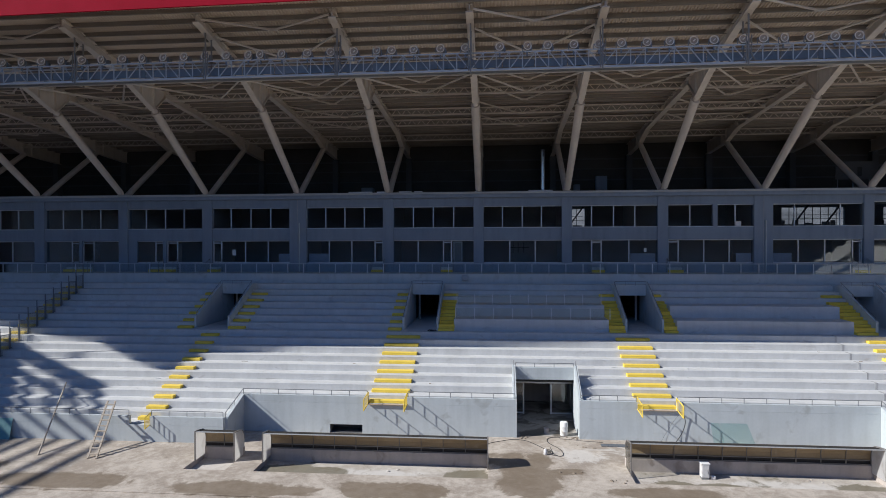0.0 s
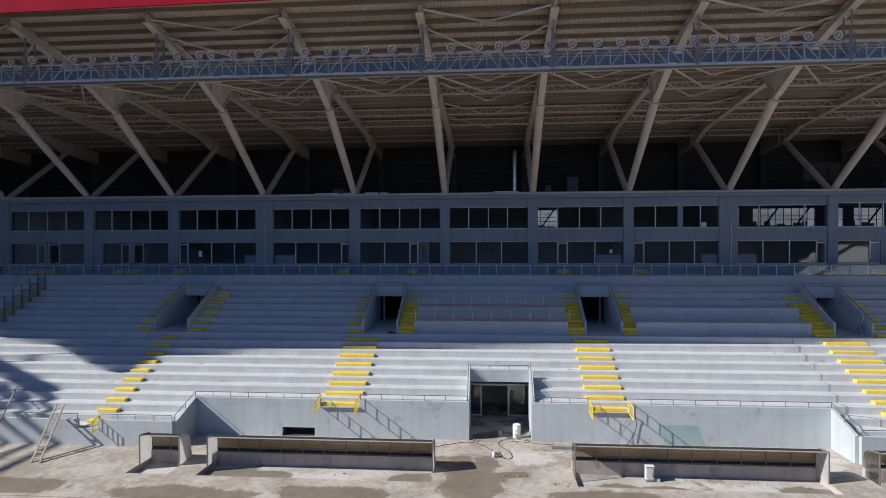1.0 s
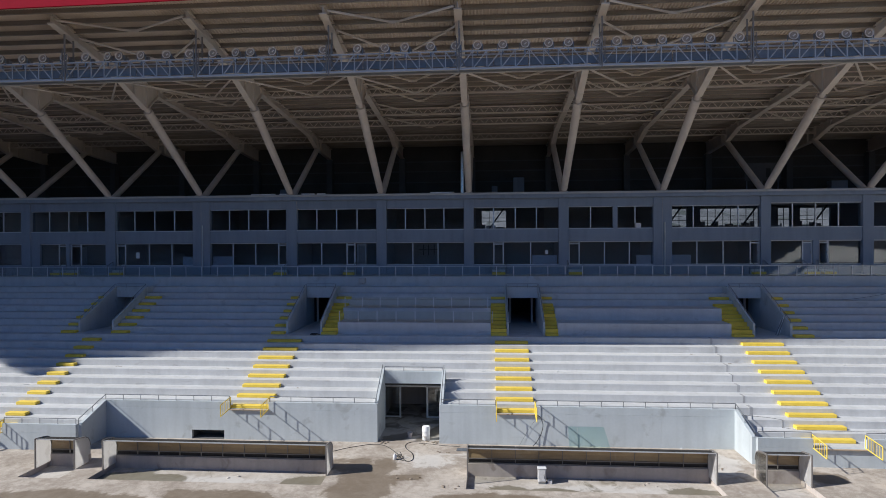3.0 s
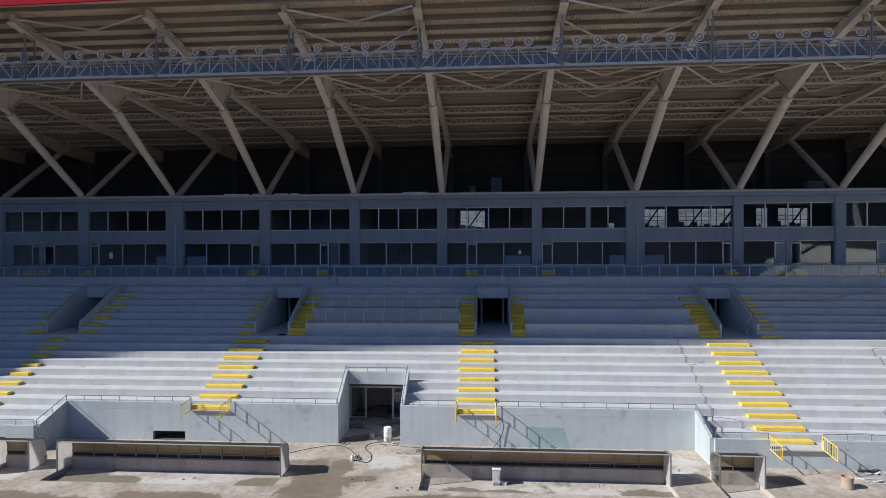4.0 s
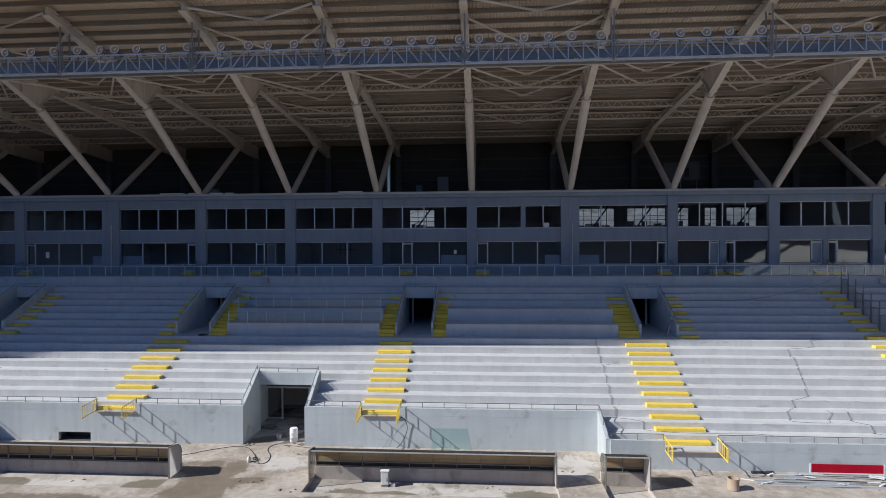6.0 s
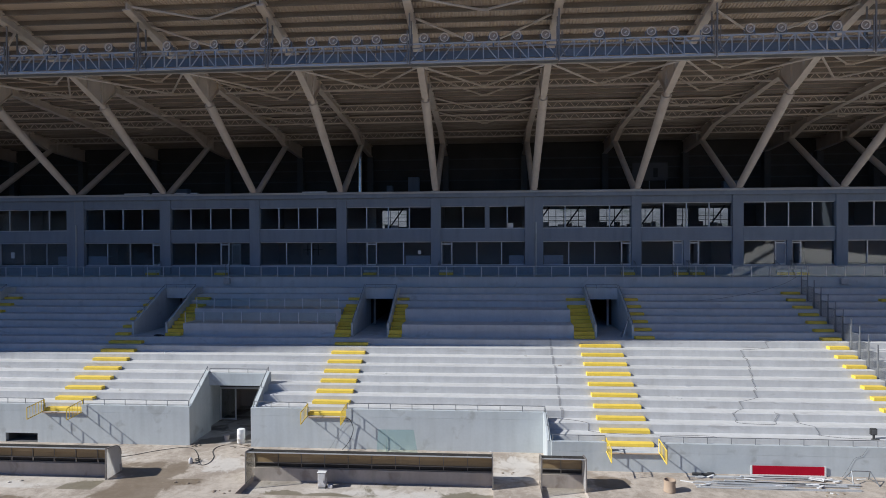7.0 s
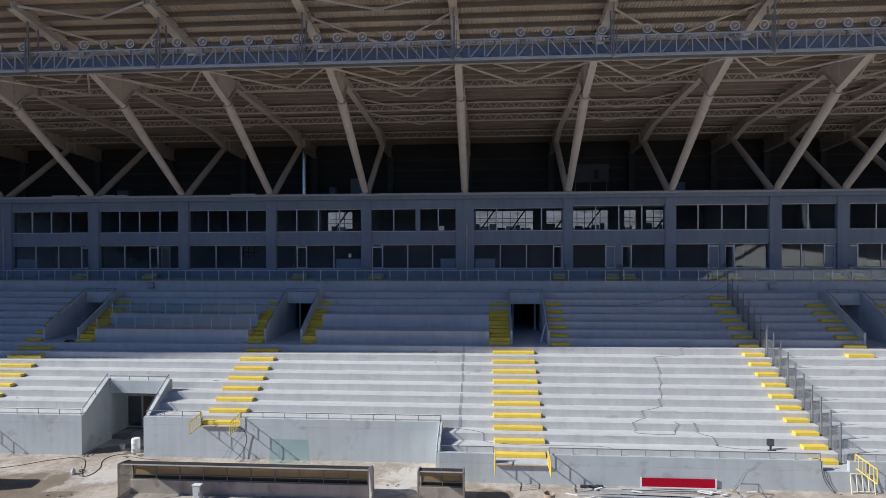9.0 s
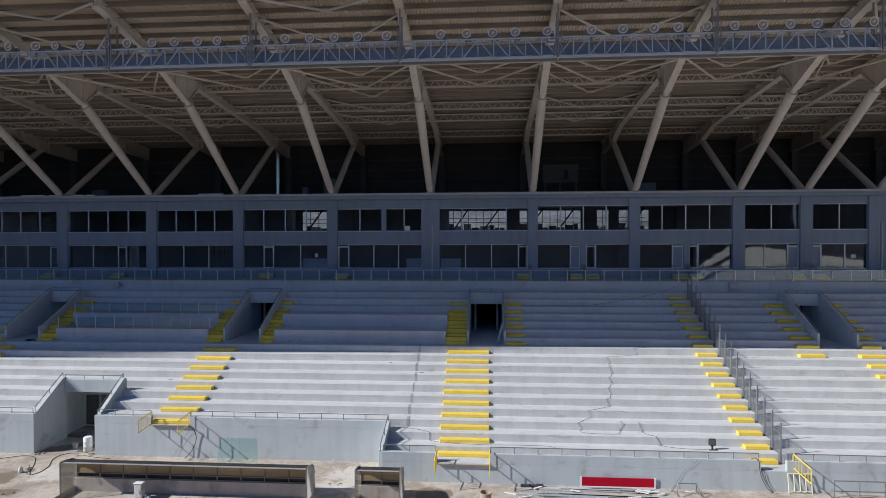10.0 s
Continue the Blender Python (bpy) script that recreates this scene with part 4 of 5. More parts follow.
for xa, xb, first in ((RX0, -51.0, 33.2), (-51.0, RX1, 31.3)):
    line = [(first, deck_z(first))] + KNOTS[1:]
    add_prism(bm, [(y_, z_ + 0.13) for y_, z_ in line] + [(y_, z_ + 0.35) for y_, z_ in line[::-1]], xa, xb)
part("roof_build_up", bm, M_DECK, roof)
for (xa, ya, za), (xb, yb, zb) in zip(EDGE, EDGE[1:]):
    xa, xb = max(xa, RX0), min(xb, RX1)
    n = max(1, round((xb - xa) / 6))
    for k in range(n):
        p, q = xa + (xb - xa) * k / n, xa + (xb - xa) * (k + 1) / n
        bm = bmesh.new()
        v_ = [bm.verts.new((x, edge_y(x) + dy, z)) for x, dy, z in ((p, 0, edge_z(p)), (q, 0, edge_z(q)), (q, 0, 24.75), (p, 0, 24.75), (p, 0.12, edge_z(p)), (q, 0.12, edge_z(q)), (q, 0.12, 24.75), (p, 0.12, 24.75))]
        for f_ in ((0, 1, 2, 3), (7, 6, 5, 4), (0, 4, 5, 1), (3, 2, 6, 7), (0, 3, 7, 4), (1, 5, 6, 2)):
            bm.faces.new([v_[i] for i in f_])
        part("fascia", bm, M_RED, roof)
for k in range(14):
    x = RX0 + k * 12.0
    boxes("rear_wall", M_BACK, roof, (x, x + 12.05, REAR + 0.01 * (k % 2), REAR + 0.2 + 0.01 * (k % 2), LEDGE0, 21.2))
y = 31.7
while y < 61:
    if abs(y - 33) > 0.1:
        z = deck_z(y)
        bm = bmesh.new()
        px0 = RX0 + 20 if y > 33.2 else -51.0
        add_box(bm, px0, RX1, y - 0.03, y + 0.03, z - 0.24, z)
        add_box(bm, px0, RX1, y + 0.03, y + 0.09, z - 0.24, z - 0.22)
        part("purlin", bm, M_STEEL_SHADED, roof)
    y += 1.03
SX = [(a + b) / 2 for a, b in COLUMNS]


def strut(x):
    s_ = thing("roof_strut", (x, 48.75, LEDGE1), "beige round tapered steel strut from the ledge to the rafter", "strut", "roof struts")
    a, b = Vector((x, 48.75, 15.12)), Vector((x, 41.15, 20.5))
    bm = bmesh.new()
    add_tube(bm, a.lerp(b, 0.035), a.lerp(b, 0.982), 0.255, 0.3, 16)
    part("shaft", bm, M_STEEL, s_, smooth=True)
    bm = bmesh.new()
    add_tube(bm, a, a.lerp(b, 0.035), 0.17, 0.255, 16)
    part("shoe", bm, M_STEEL, s_, smooth=True)
    bm = bmesh.new()
    add_tube(bm, a.lerp(b, 0.982), a.lerp(b, 0.99), 0.318, 0.318, 16)
    add_tube(bm, a.lerp(b, 0.99), a.lerp(b, 1.03), 0.2, 0.17, 16)
    part("collar", bm, M_STEEL, s_, smooth=True)
    boxes("base_plate", M_STEEL, s_, (x - 0.3, x + 0.3, 48.5, 49.05, LEDGE1, LEDGE1 + 0.06))


def rear_strut(x):
    s_ = thing("rear_strut", (x, 49.2, LEDGE1), "beige steel rear strut", "strut", "rear struts")
    bm = bmesh.new()
    add_tube(bm, (x, 49.25, LEDGE1 - 0.1), (x, 56.5, 20.1), 0.25, 0.25, 12)
    part("shaft", bm, M_STEEL, s_, smooth=True)
    boxes("base_plate", M_STEEL, s_, (x - 0.25, x + 0.25, 49.1, 49.5, LEDGE1 - 0.17, LEDGE1 - 0.11))


def rafter(x):
    r_ = thing("rafter", (x, 41, 20.5), "deep beige welded steel rafter carrying the roof sheets", "rafter", "rafters")
    low = [(31.95, under_z(31.95))] + UNDER[1:]
    bm = bmesh.new()
    add_prism(bm, low + [(61.3, deck_z(61.3) - 0.01)] + [(y_, z_ - 0.01) for y_, z_ in (KNOTS[2], KNOTS[1], (31.95, deck_z(31.95)))], x - 0.03, x + 0.03)
    part("web", bm, M_STEEL, r_)
    bm = bmesh.new()
    add_prism(bm, [(y_, z_ - 0.03) for y_, z_ in low] + [(y_, z_ + 0.03) for y_, z_ in low[::-1]], x - 0.21, x + 0.21)
    part("bottom_flange", bm, M_STEEL, r_)
    bm = bmesh.new()
    line = [(y_, deck_z(y_) - 0.2) for y_ in (31.95, 38.2, 43.0, 61.3)]
    add_prism(bm, [(y_, z_ - 0.025) for y_, z_ in line] + [(y_, z_ + 0.025) for y_, z_ in line[::-1]], x - 0.17, x + 0.17)
    part("top_flange", bm, M_STEEL, r_)
    for y_ in (39.4, 40.9, 42.3, 48.5, 53.7, 56.2, 57.3):
        zl = np.interp(y_, [p[0] for p in low], [p[1] for p in low])
        boxes("stiffener", M_STEEL, r_, (x - 0.17, x + 0.17, y_ - 0.015, y_ + 0.015, zl + 0.03, deck_z(y_) - 0.27))


for x in SX + [SX[0] - 7.6, SX[0] - 15.2]:
    strut(x)
    rear_strut(x)
    rafter(x)


def lattice(xa, xb, y):
    zt, zb = deck_z(y) - 0.22, chord_z(y)
    g = thing("lattice_purlin", ((xa + xb) / 2, y, zb), "slim beige lattice girder under the roof sheets", "girder", "lattice purlins")
    for nm, z in (("top_chord", zt), ("bottom_chord", zb)):
        bm = bmesh.new()
        add_bar(bm, (xa, y, z), (xb, y, z), 0.1, 0.1)
        part(nm, bm, M_STEEL, g)
    n = 9
    for k in range(n):
        a, c, b = (xa + (xb - xa) * (k + t_) / n for t_ in (0, 0.5, 1))
        for p_, q_ in (((a, y, zt), (c, y, zb)), ((c, y, zb), (b, y, zt))):
            bm = bmesh.new()
            add_bar(bm, p_, q_, 0.05)
            part("diagonal", bm, M_STEEL, g)


def brace(xa, xb, p, q):
    """Two tubes from the rafters at p to a plate at the middle of the bay at q, both given as (y, z)."""
    m_ = (xa + xb) / 2
    g = thing("roof_brace", (m_, *q), "slender beige tubular roof brace", "brace", "roof braces")
    for x0, x1 in ((xa, m_ - 0.16), (xb, m_ + 0.16)):
        bm = bmesh.new()
        add_tube(bm, (x0, *p), (x1, *q), 0.065, n=8)
        part("tube", bm, M_STEEL, g, smooth=True)
    boxes("gusset", M_STEEL, g, (m_ - 0.3, m_ + 0.3, q[0] - 0.015, q[0] + 0.015, q[1] - 0.08, q[1] + 0.08))


under_deck = lambda y, drop: (y, deck_z(y) - drop)
for xa, xb in zip(SX, SX[1:]):
    for y in (43.1, 48.0, 51.1, 56.1):
        lattice(xa + 0.04, xb - 0.04, y)
    brace(xa + 0.2, xb - 0.2, (38.0, 21.66), (42.98, 21.78))
    brace(xa + 0.2, xb - 0.2, under_deck(38.4, 0.3), under_deck(41.5, 0.3))
    if round((xa + 22.4) / 7.5) % 2:
        for ya, yb, drop in ((32.1, 33.4, 0.4), (33.9, 36.9, 0.45), (41.8, 45.9, 0.3), (46.4, 49.5, 0.3), (50.0, 53.2, 0.3)):
            brace(xa + 0.2, xb - 0.2, under_deck(ya, drop), under_deck(yb, drop))

# ---- catwalk with floodlights ----
CY, CZ0, CZ1 = 33.05, 20.43, 21.38
for xa, xb in zip(SX, SX[1:]):
    c = thing("catwalk", ((xa + xb) / 2, CY, CZ0), "pale blue-grey lattice catwalk with blue side sheets", "catwalk", "catwalk bays")
    for nm, y, z in (("bottom_chord", CY, CZ0), ("top_chord", CY, CZ1), ("rear_bottom_chord", CY + 0.66, CZ0), ("rear_top_chord", CY + 0.66, CZ1)):
        bm = bmesh.new()
        add_bar(bm, (xa, y, z), (xb, y, z), 0.11 if "bottom" in nm else 0.07)
        part(nm, bm, M_TRUSS, c)
    n = 10
    for k in range(n):
        a, b = xa + (xb - xa) * k / n, xa + (xb - xa) * (k + 1) / n
        bm = bmesh.new()
        add_bar(bm, (a, CY, CZ0), (a, CY, CZ1), 0.045)
        part("vertical", bm, M_TRUSS, c)
        bm = bmesh.new()
        add_bar(bm, (a, CY, CZ0 if k < n / 2 else CZ1), (b, CY, CZ1 if k < n / 2 else CZ0), 0.045)
        part("diagonal", bm, M_TRUSS, c)
    boxes("grating", M_RAIL, c, (xa, xb, CY + 0.06, CY + 0.6, CZ0 - 0.02, CZ0 + 0.02))
    nb = 4
    for k in range(nb):
        a, b = xa + (xb - xa) * k / nb, xa + (xb - xa) * (k + 1) / nb
        boxes("side_sheet", M_BLUE, c, (a + 0.02, b - 0.02, CY + 0.585, CY + 0.615, CZ0 + 0.3, CZ1 - 0.2))
for x in SX:
    h = thing("catwalk_hanger", (x, CY, CZ0 - 0.25), "steel hanger from rafter to catwalk", "hanger", "catwalk hangers")
    for y in (CY - 0.06, CY + 0.66):
        bm = bmesh.new()
        zt = float(np.interp(y, [31.3, 34.5, 38.0], [23.4, 22.7, 21.7]))
        add_bar(bm, (x + 0.02, y, CZ0 - 0.15), (x + 0.02, y, zt), 0.07)
        part("post", bm, M_STEEL_SHADED, h)
    bm = bmesh.new()
    add_bar(bm, (x - 0.32, CY - 0.06, CZ0 + 0.1), (x + 0.02, CY - 0.06, CZ0 + 0.75), 0.05)
    add_bar(bm, (x + 0.36, CY - 0.06, CZ0 + 0.1), (x + 0.02, CY - 0.06, CZ0 + 0.75), 0.05)
    add_bar(bm, (x - 0.1, CY - 0.1, CZ0 - 0.05), (x - 0.1, CY - 0.1, CZ1 + 0.7), 0.05)
    add_bar(bm, (x + 0.16, CY - 0.1, CZ0 + 0.3), (x + 0.16, CY - 0.1, CZ1 + 0.5), 0.04)
    part("brace", bm, M_STEEL_SHADED, h)


def floodlight():
    f = thing("floodlight", (0, 0, 0), "round grey floodlight on a bracket on the catwalk", "floodlight", "floodlights")
    bm = bmesh.new()
    prof_ = [(0.0, 0.16), (0.12, 0.15), (0.2, 0.06), (0.235, -0.03), (0.235, -0.1)]
    rings = []
    for r, d in prof_:
        rings.append([bm.verts.new((r * math.cos(t * math.pi / 8), d, 0.34 + r * math.sin(t * math.pi / 8))) for t in range(16)] if r else [bm.verts.new((0, d, 0.34))])
    for a, b in zip(rings, rings[1:]):
        for t in range(16):
            bm.faces.new((a[0], b[t], b[(t + 1) % 16]) if len(a) == 1 else (a[t], b[t], b[(t + 1) % 16], a[(t + 1) % 16]))
    part("housing", bm, M_STEEL_SHADED, f, smooth=True)
    bm = bmesh.new()
    for t in range(16):
        p = [Vector((r * math.cos(u * math.pi / 8), y, 0.34 + r * math.sin(u * math.pi / 8))) for u in (t, t + 1) for r, y in ((0.236, -0.09), (0.23, -0.125), (0.192, -0.12), (0.18, -0.055))]
        v = [bm.verts.new(q) for q in p]
        for k in range(3):
            bm.faces.new((v[k], v[k + 1], v[k + 5], v[k + 4]))
    part("rim", bm, M_RIM, f, "pale ring round the lens")
    bm = bmesh.new()
    bmesh.ops.create_circle(bm, cap_ends=True, segments=16, radius=0.185, matrix=pose(0, -0.062, 0.34, 90, 0, 0))
    part("lens", bm, M_LENS, f, "dull glass lens")
    bm = bmesh.new()
    add_tube(bm, (-0.03, -0.068, 0.3), (0.08, -0.068, 0.4), 0.035, n=8)
    part("burner", bm, M_RIM, f, "pale lamp burner behind the lens")
    bm = bmesh.new()
    for sx in (-1, 1):
        add_bar(bm, (sx * 0.27, 0, 0.05), (sx * 0.27, 0, 0.38), 0.035)
        add_tube(bm, (sx * 0.22, 0, 0.34), (sx * 0.28, 0, 0.34), 0.03, n=6)
    add_bar(bm, (-0.28, 0, 0.05), (0.28, 0, 0.05), 0.045)
    add_bar(bm, (0, 0, -0.2), (0, 0, 0.05), 0.07)
    part("bracket", bm, M_RAIL, f)
    bm = bmesh.new()
    add_box(bm, 0.08, 0.3, 0.16, 0.36, 0.1, 0.34)
    part("ballast_box", bm, M_STEEL_SHADED, f, "brown ballast box behind the lamp", bevel=0.015)
    return f


lamp0 = floodlight()
LAMPS = [-12.58, -11.86, -10.6, -9.12, -7.77, -6.43, -5.11, -4.28, -3.02, -1.51, -0.14, 1.77, 3.26, 4.39, 5.79, 7.14, 8.32, 9.67, 10.86, 12.11, 13.16, 14.64,
         15.68, 16.72, 18.0, 19.29, 20.49, 21.95, 24.68, 25.96, 27.27, 28.38, 29.98, 32.09, 33.62, 35.09, 36.25, 37.6, 38.88]
LAMPS = [-13.9 - 1.26 * k for k in range(28)][::-1] + LAMPS + [40.2 + 1.26 * k for k in range(18)]
places = [(x, CY + 0.02, CZ1 - 0.04, random.uniform(-16, 16)) for x in LAMPS]
lamp0.location = places[0][:3]
for x, y, z, a in places[1:]:
    copy_thing(lamp0, pose(x, y, z, random.uniform(-8, 4), 0, a))


# ---- dugouts ----
def dugout(x0, x1):
    d = thing("dugout", ((x0 + x1) / 2, 29.2, 0.0), "long low team shelter with smoked panels and white ends" if x1 - x0 > 5 else "short low team shelter with smoked panels and white ends", "dugout", "dugouts")
    n = 10 if x1 - x0 > 5 else 2
    curve = [(29.58, 0.6), (29.6, 0.85), (29.57, 1.0), (29.47, 1.18), (29.28, 1.30), (28.62, 1.41)]
    for k in range(n):
        a, b = x0 + (x1 - x0) * k / n + 0.008, x0 + (x1 - x0) * (k + 1) / n - 0.008
        for nm, pts, mat in (("back_panel", curve[:4], M_BROWN), ("roof_panel", curve[3:], M_ROOFP)):
            bm = bmesh.new()
            add_prism(bm, pts + [(y + 0.012, z + 0.012) for y, z in pts[::-1]], a, b)
            part(nm, bm, mat, d)
        # dark strip drawn for the shaded open gap below the back panels
        boxes("gap_shade_strip", M_ROOFP, d, (a, b, 29.6, 29.612, 0.365, 0.585))
    for k in range(n + 1):
        x = x0 + (x1 - x0) * k / n
        bm = bmesh.new()
        pts = [(29.58, 0.36)] + curve
        for p, q in zip(pts, pts[1:]):
            add_bar(bm, (x, p[0] - 0.02, p[1] - 0.01), (x, q[0] - 0.02, q[1] - 0.01), 0.032, 0.04)
        part("rib", bm, M_RIB, d)
    for y, z in ((29.58, 0.59), (29.58, 0.385), (28.62, 1.41)):
        bm = bmesh.new()
        add_bar(bm, (x0, y - 0.02, z), (x1, y - 0.02, z), 0.035, 0.045)
        part("rail", bm, M_RIB if z < 1 else M_ALU, d)
    for x in (x0 - 0.04, x1):
        bm = bmesh.new()
        add_prism(bm, [(28.5, 0.0), (29.66, 0.0), (29.65, 0.8), (29.61, 1.03), (29.5, 1.21), (29.3, 1.335), (28.9, 1.41), (28.5, 1.45)], x, x + 0.04)
        part("end_panel", bm, M_ENDGLASS if x0 > 5 and x < x0 else M_MILKY, d)
        bm = bmesh.new()
        trim = [(28.5, 0.0), (28.5, 1.45), (28.9, 1.41), (29.3, 1.335), (29.5, 1.21), (29.61, 1.03), (29.65, 0.8)]
        for p, q in zip(trim, trim[1:]):
            add_bar(bm, (x + 0.02, *p), (x + 0.02, *q), 0.055, 0.045)
        part("end_trim", bm, M_RIB, d)


for a, b in DUGS:
    dugout(a, b)


# ---- dividing fences down the terrace ----
def step_z(y):
    """Height of the tread at the depth y."""
    return low_z(math.ceil((Y0 - y) / TREAD)) + RISE if y < 45.7 else 7.72


def fence(x, rows, h=1.55):
    f = thing("fence", (x, riser_y(rows[-1]), low_z(rows[-1])), "grey steel dividing fence with mesh panels stepping down the terrace", "fence", "dividing fences")
    for i in rows:
        y, z = riser_y(i) - 0.2, low_z(i)
        bm = bmesh.new()
        add_bar(bm, (x, y, z), (x, y, z + h + 0.35), 0.05)
        part("post", bm, M_FENCE, f)
        if i == rows[0]:
            continue
        y2 = y + TREAD
        bm = bmesh.new()
        za, zb = z + 0.08, z + 1.42
        for p, q in (((x, y + 0.04, za), (x, y2 - 0.04, za)), ((x, y + 0.04, zb), (x, y2 - 0.04, zb)), ((x, y + 0.06, za), (x, y + 0.06, zb)), ((x, y2 - 0.06, za), (x, y2 - 0.06, zb))):
            add_bar(bm, p, q, 0.03)
        pf = part("panel_frame", bm, M_FENCE, f)
        bm = bmesh.new()
        for k in range(1, 15):
            yy = y + 0.06 + (TREAD - 0.12) * k / 15
            add_bar(bm, (x, yy, za), (x, yy, zb), 0.009)
        for k in range(1, 7):
            zz = za + (zb - za) * k / 7
            add_bar(bm, (x + 0.01, y + 0.06, zz), (x + 0.01, y2 - 0.06, zz), 0.006)
        part("wire_mesh", bm, M_FENCE, pf)


fence(40.62, range(-7, 10))
fence(-31.45, range(-7, 10))

# ---- small things on the apron ----
def lathe(name, at, prof, mat, label, category, n=20):
    bm = bmesh.new()
    rings = [[bm.verts.new((at[0] + r * math.cos(2 * math.pi * t / n), at[1] + r * math.sin(2 * math.pi * t / n), at[2] + z)) for t in range(n)] for r, z in prof]
    for a, b in zip(rings, rings[1:]):
        for t in range(n):
            bm.faces.new((a[t], a[(t + 1) % n], b[(t + 1) % n], b[t]))
    bm.faces.new(rings[0][::-1])
    bm.faces.new(rings[-1])
    return tagged(part(name, bm, mat, smooth=True), label, category)


lathe("barrel", (5.33, 33.85, 0.012), [(0.20, 0.0), (0.215, 0.03), (0.215, 0.24), (0.225, 0.26), (0.215, 0.28), (0.215, 0.5), (0.225, 0.52), (0.215, 0.54), (0.215, 0.72), (0.19, 0.76), (0.08, 0.765)], M_WHITE, "white plastic barrel standing in the tunnel mouth", "barrel")
lathe("bucket", (4.38, 34.15, 0.012), [(0.11, 0.0), (0.15, 0.29), (0.16, 0.29), (0.15, 0.3), (0.12, 0.05)], M_PITWALL, "dusty grey plastic bucket on the tunnel floor", "bucket")
lathe("jug", (4.05, 30.75, 0.0), [(0.085, 0.0), (0.1, 0.02), (0.1, 0.2), (0.04, 0.28), (0.03, 0.31)], M_ENDPANEL, "small white plastic jug on the apron", "jug")
lathe("drum", (26.9, 28.85, 0.0), [(0.24, 0.0), (0.265, 0.02), (0.25, 0.17), (0.24, 0.33), (0.265, 0.52), (0.225, 0.52), (0.21, 0.25), (0.2, 0.1)], M_TAN, "tan cardboard drum without a lid on the apron", "drum")
cab = thing("cabinet", (11.3, 28.9, PIT_Z), "white dusty metal switch cabinet standing in the pit", "cabinet")
boxes("body", M_ENDPANEL, cab, (11.12, 11.48, 28.75, 29.05, PIT_Z + 0.1, 0.46), bevel=0.01)
boxes("lid", M_WHITE, cab, (11.09, 11.51, 28.72, 29.08, 0.463, 0.5), bevel=0.01)
boxes("plinth", M_RAIL, cab, (11.14, 11.46, 28.77, 29.03, PIT_Z, PIT_Z + 0.1))
boxes("door", M_ENDPANEL, cab, (11.15, 11.45, 28.735, 28.748, PIT_Z + 0.16, 0.42), bevel=0.004)
boxes("handle", M_RAIL, cab, (11.39, 11.42, 28.715, 28.734, 0.02, 0.14))
bm = bmesh.new()
add_box(bm, 11.56, 11.78, 28.8, 29.0, PIT_Z, PIT_Z + 0.16)
tagged(part("junction_box", bm, M_ENDPANEL, bevel=0.02), "small dusty box standing beside the switch cabinet", "box")
for x0, x1, tilt, skew in ((13.6, 15.0, 0.0, 0.28), (13.1, 13.55, 0.06, 0.12)):
    bm = bmesh.new()
    add_prism(bm, [(32.72 - tilt, 0.0), (32.735 - tilt, 0.0), (33.255, 1.08), (33.24, 1.08)], x0, x1)
    for v in bm.verts:
        if v.co.z < 0.5 and abs(v.co.x - x1) < 0.01:
            v.co.x += skew
    g = tagged(part("glass_sheet", bm, M_GREENGLASS), "green-tinted loose glass sheet leaning against the front wall", "glass")
    g.visible_shadow = False

bm = bmesh.new()
add_box(bm, 7.12, 9.4, 32.15, 32.55, 0.0, 0.03)
tagged(part("metal_sheet", bm, M_SHEET, bevel=0.004), "shiny dark metal sheet lying flat on the apron", "sheet")
ladder = thing("ladder", (-18.7, 28.5, 0.0), "rough pale timber ladder leaning on the parapet", "ladder")
la, lb = Vector((-19.1, 28.3, 0.0)), Vector((-20.0, 31.2, 2.13))
for off in (0.0, 0.45):
    bm = bmesh.new()
    add_bar(bm, la + Vector((off, 0.03 * off, 0)), lb + Vector((off, 0, 0)), 0.075, 0.09)
    part("stile", bm, M_WOOD, ladder)
for k in range(10):
    c = la.lerp(lb, 0.06 + 0.095 * k)
    bm = bmesh.new()
    add_bar(bm, c + Vector((-0.06, 0, 0.05)), c + Vector((0.51, 0, 0.05 + random.uniform(-0.02, 0.02))), 0.05, 0.06)
    part("rung", bm, M_WOOD, ladder)
bm = bmesh.new()
add_tube(bm, (-21.98, 28.54, 0.0), (-24.0, 33.2, 2.62), 0.045, 0.04, n=8)
tagged(part("timber_pole", bm, M_WOOD), "long pale timber pole leaning on the parapet", "pole")
# thin teal sheet that gives the wall's far left its teal patch
bm = bmesh.new()
add_prism(bm, [(30.7, 0.0), (30.73, 0.0), (30.99, 1.1), (30.97, 1.1)], -27.4, -25.5)
tagged(part("tarpaulin", bm, M_TEAL), "thin teal sheet leaning against the front wall", "tarpaulin")

ban = thing("banner_board", (33.1, 30.9, 0.0), "red board with a pale edge against the front wall", "board")
boxes("face", M_RED, ban, (31.32, 34.58, 30.93, 30.96, 0.05, 0.45))
boxes("edge", M_WHITE, ban, (31.26, 31.32, 30.925, 30.965, 0.0, 0.47), (34.58, 34.66, 30.925, 30.965, 0.0, 0.47), (31.32, 34.58, 30.925, 30.965, 0.0, 0.05))
rng = random.Random(5)
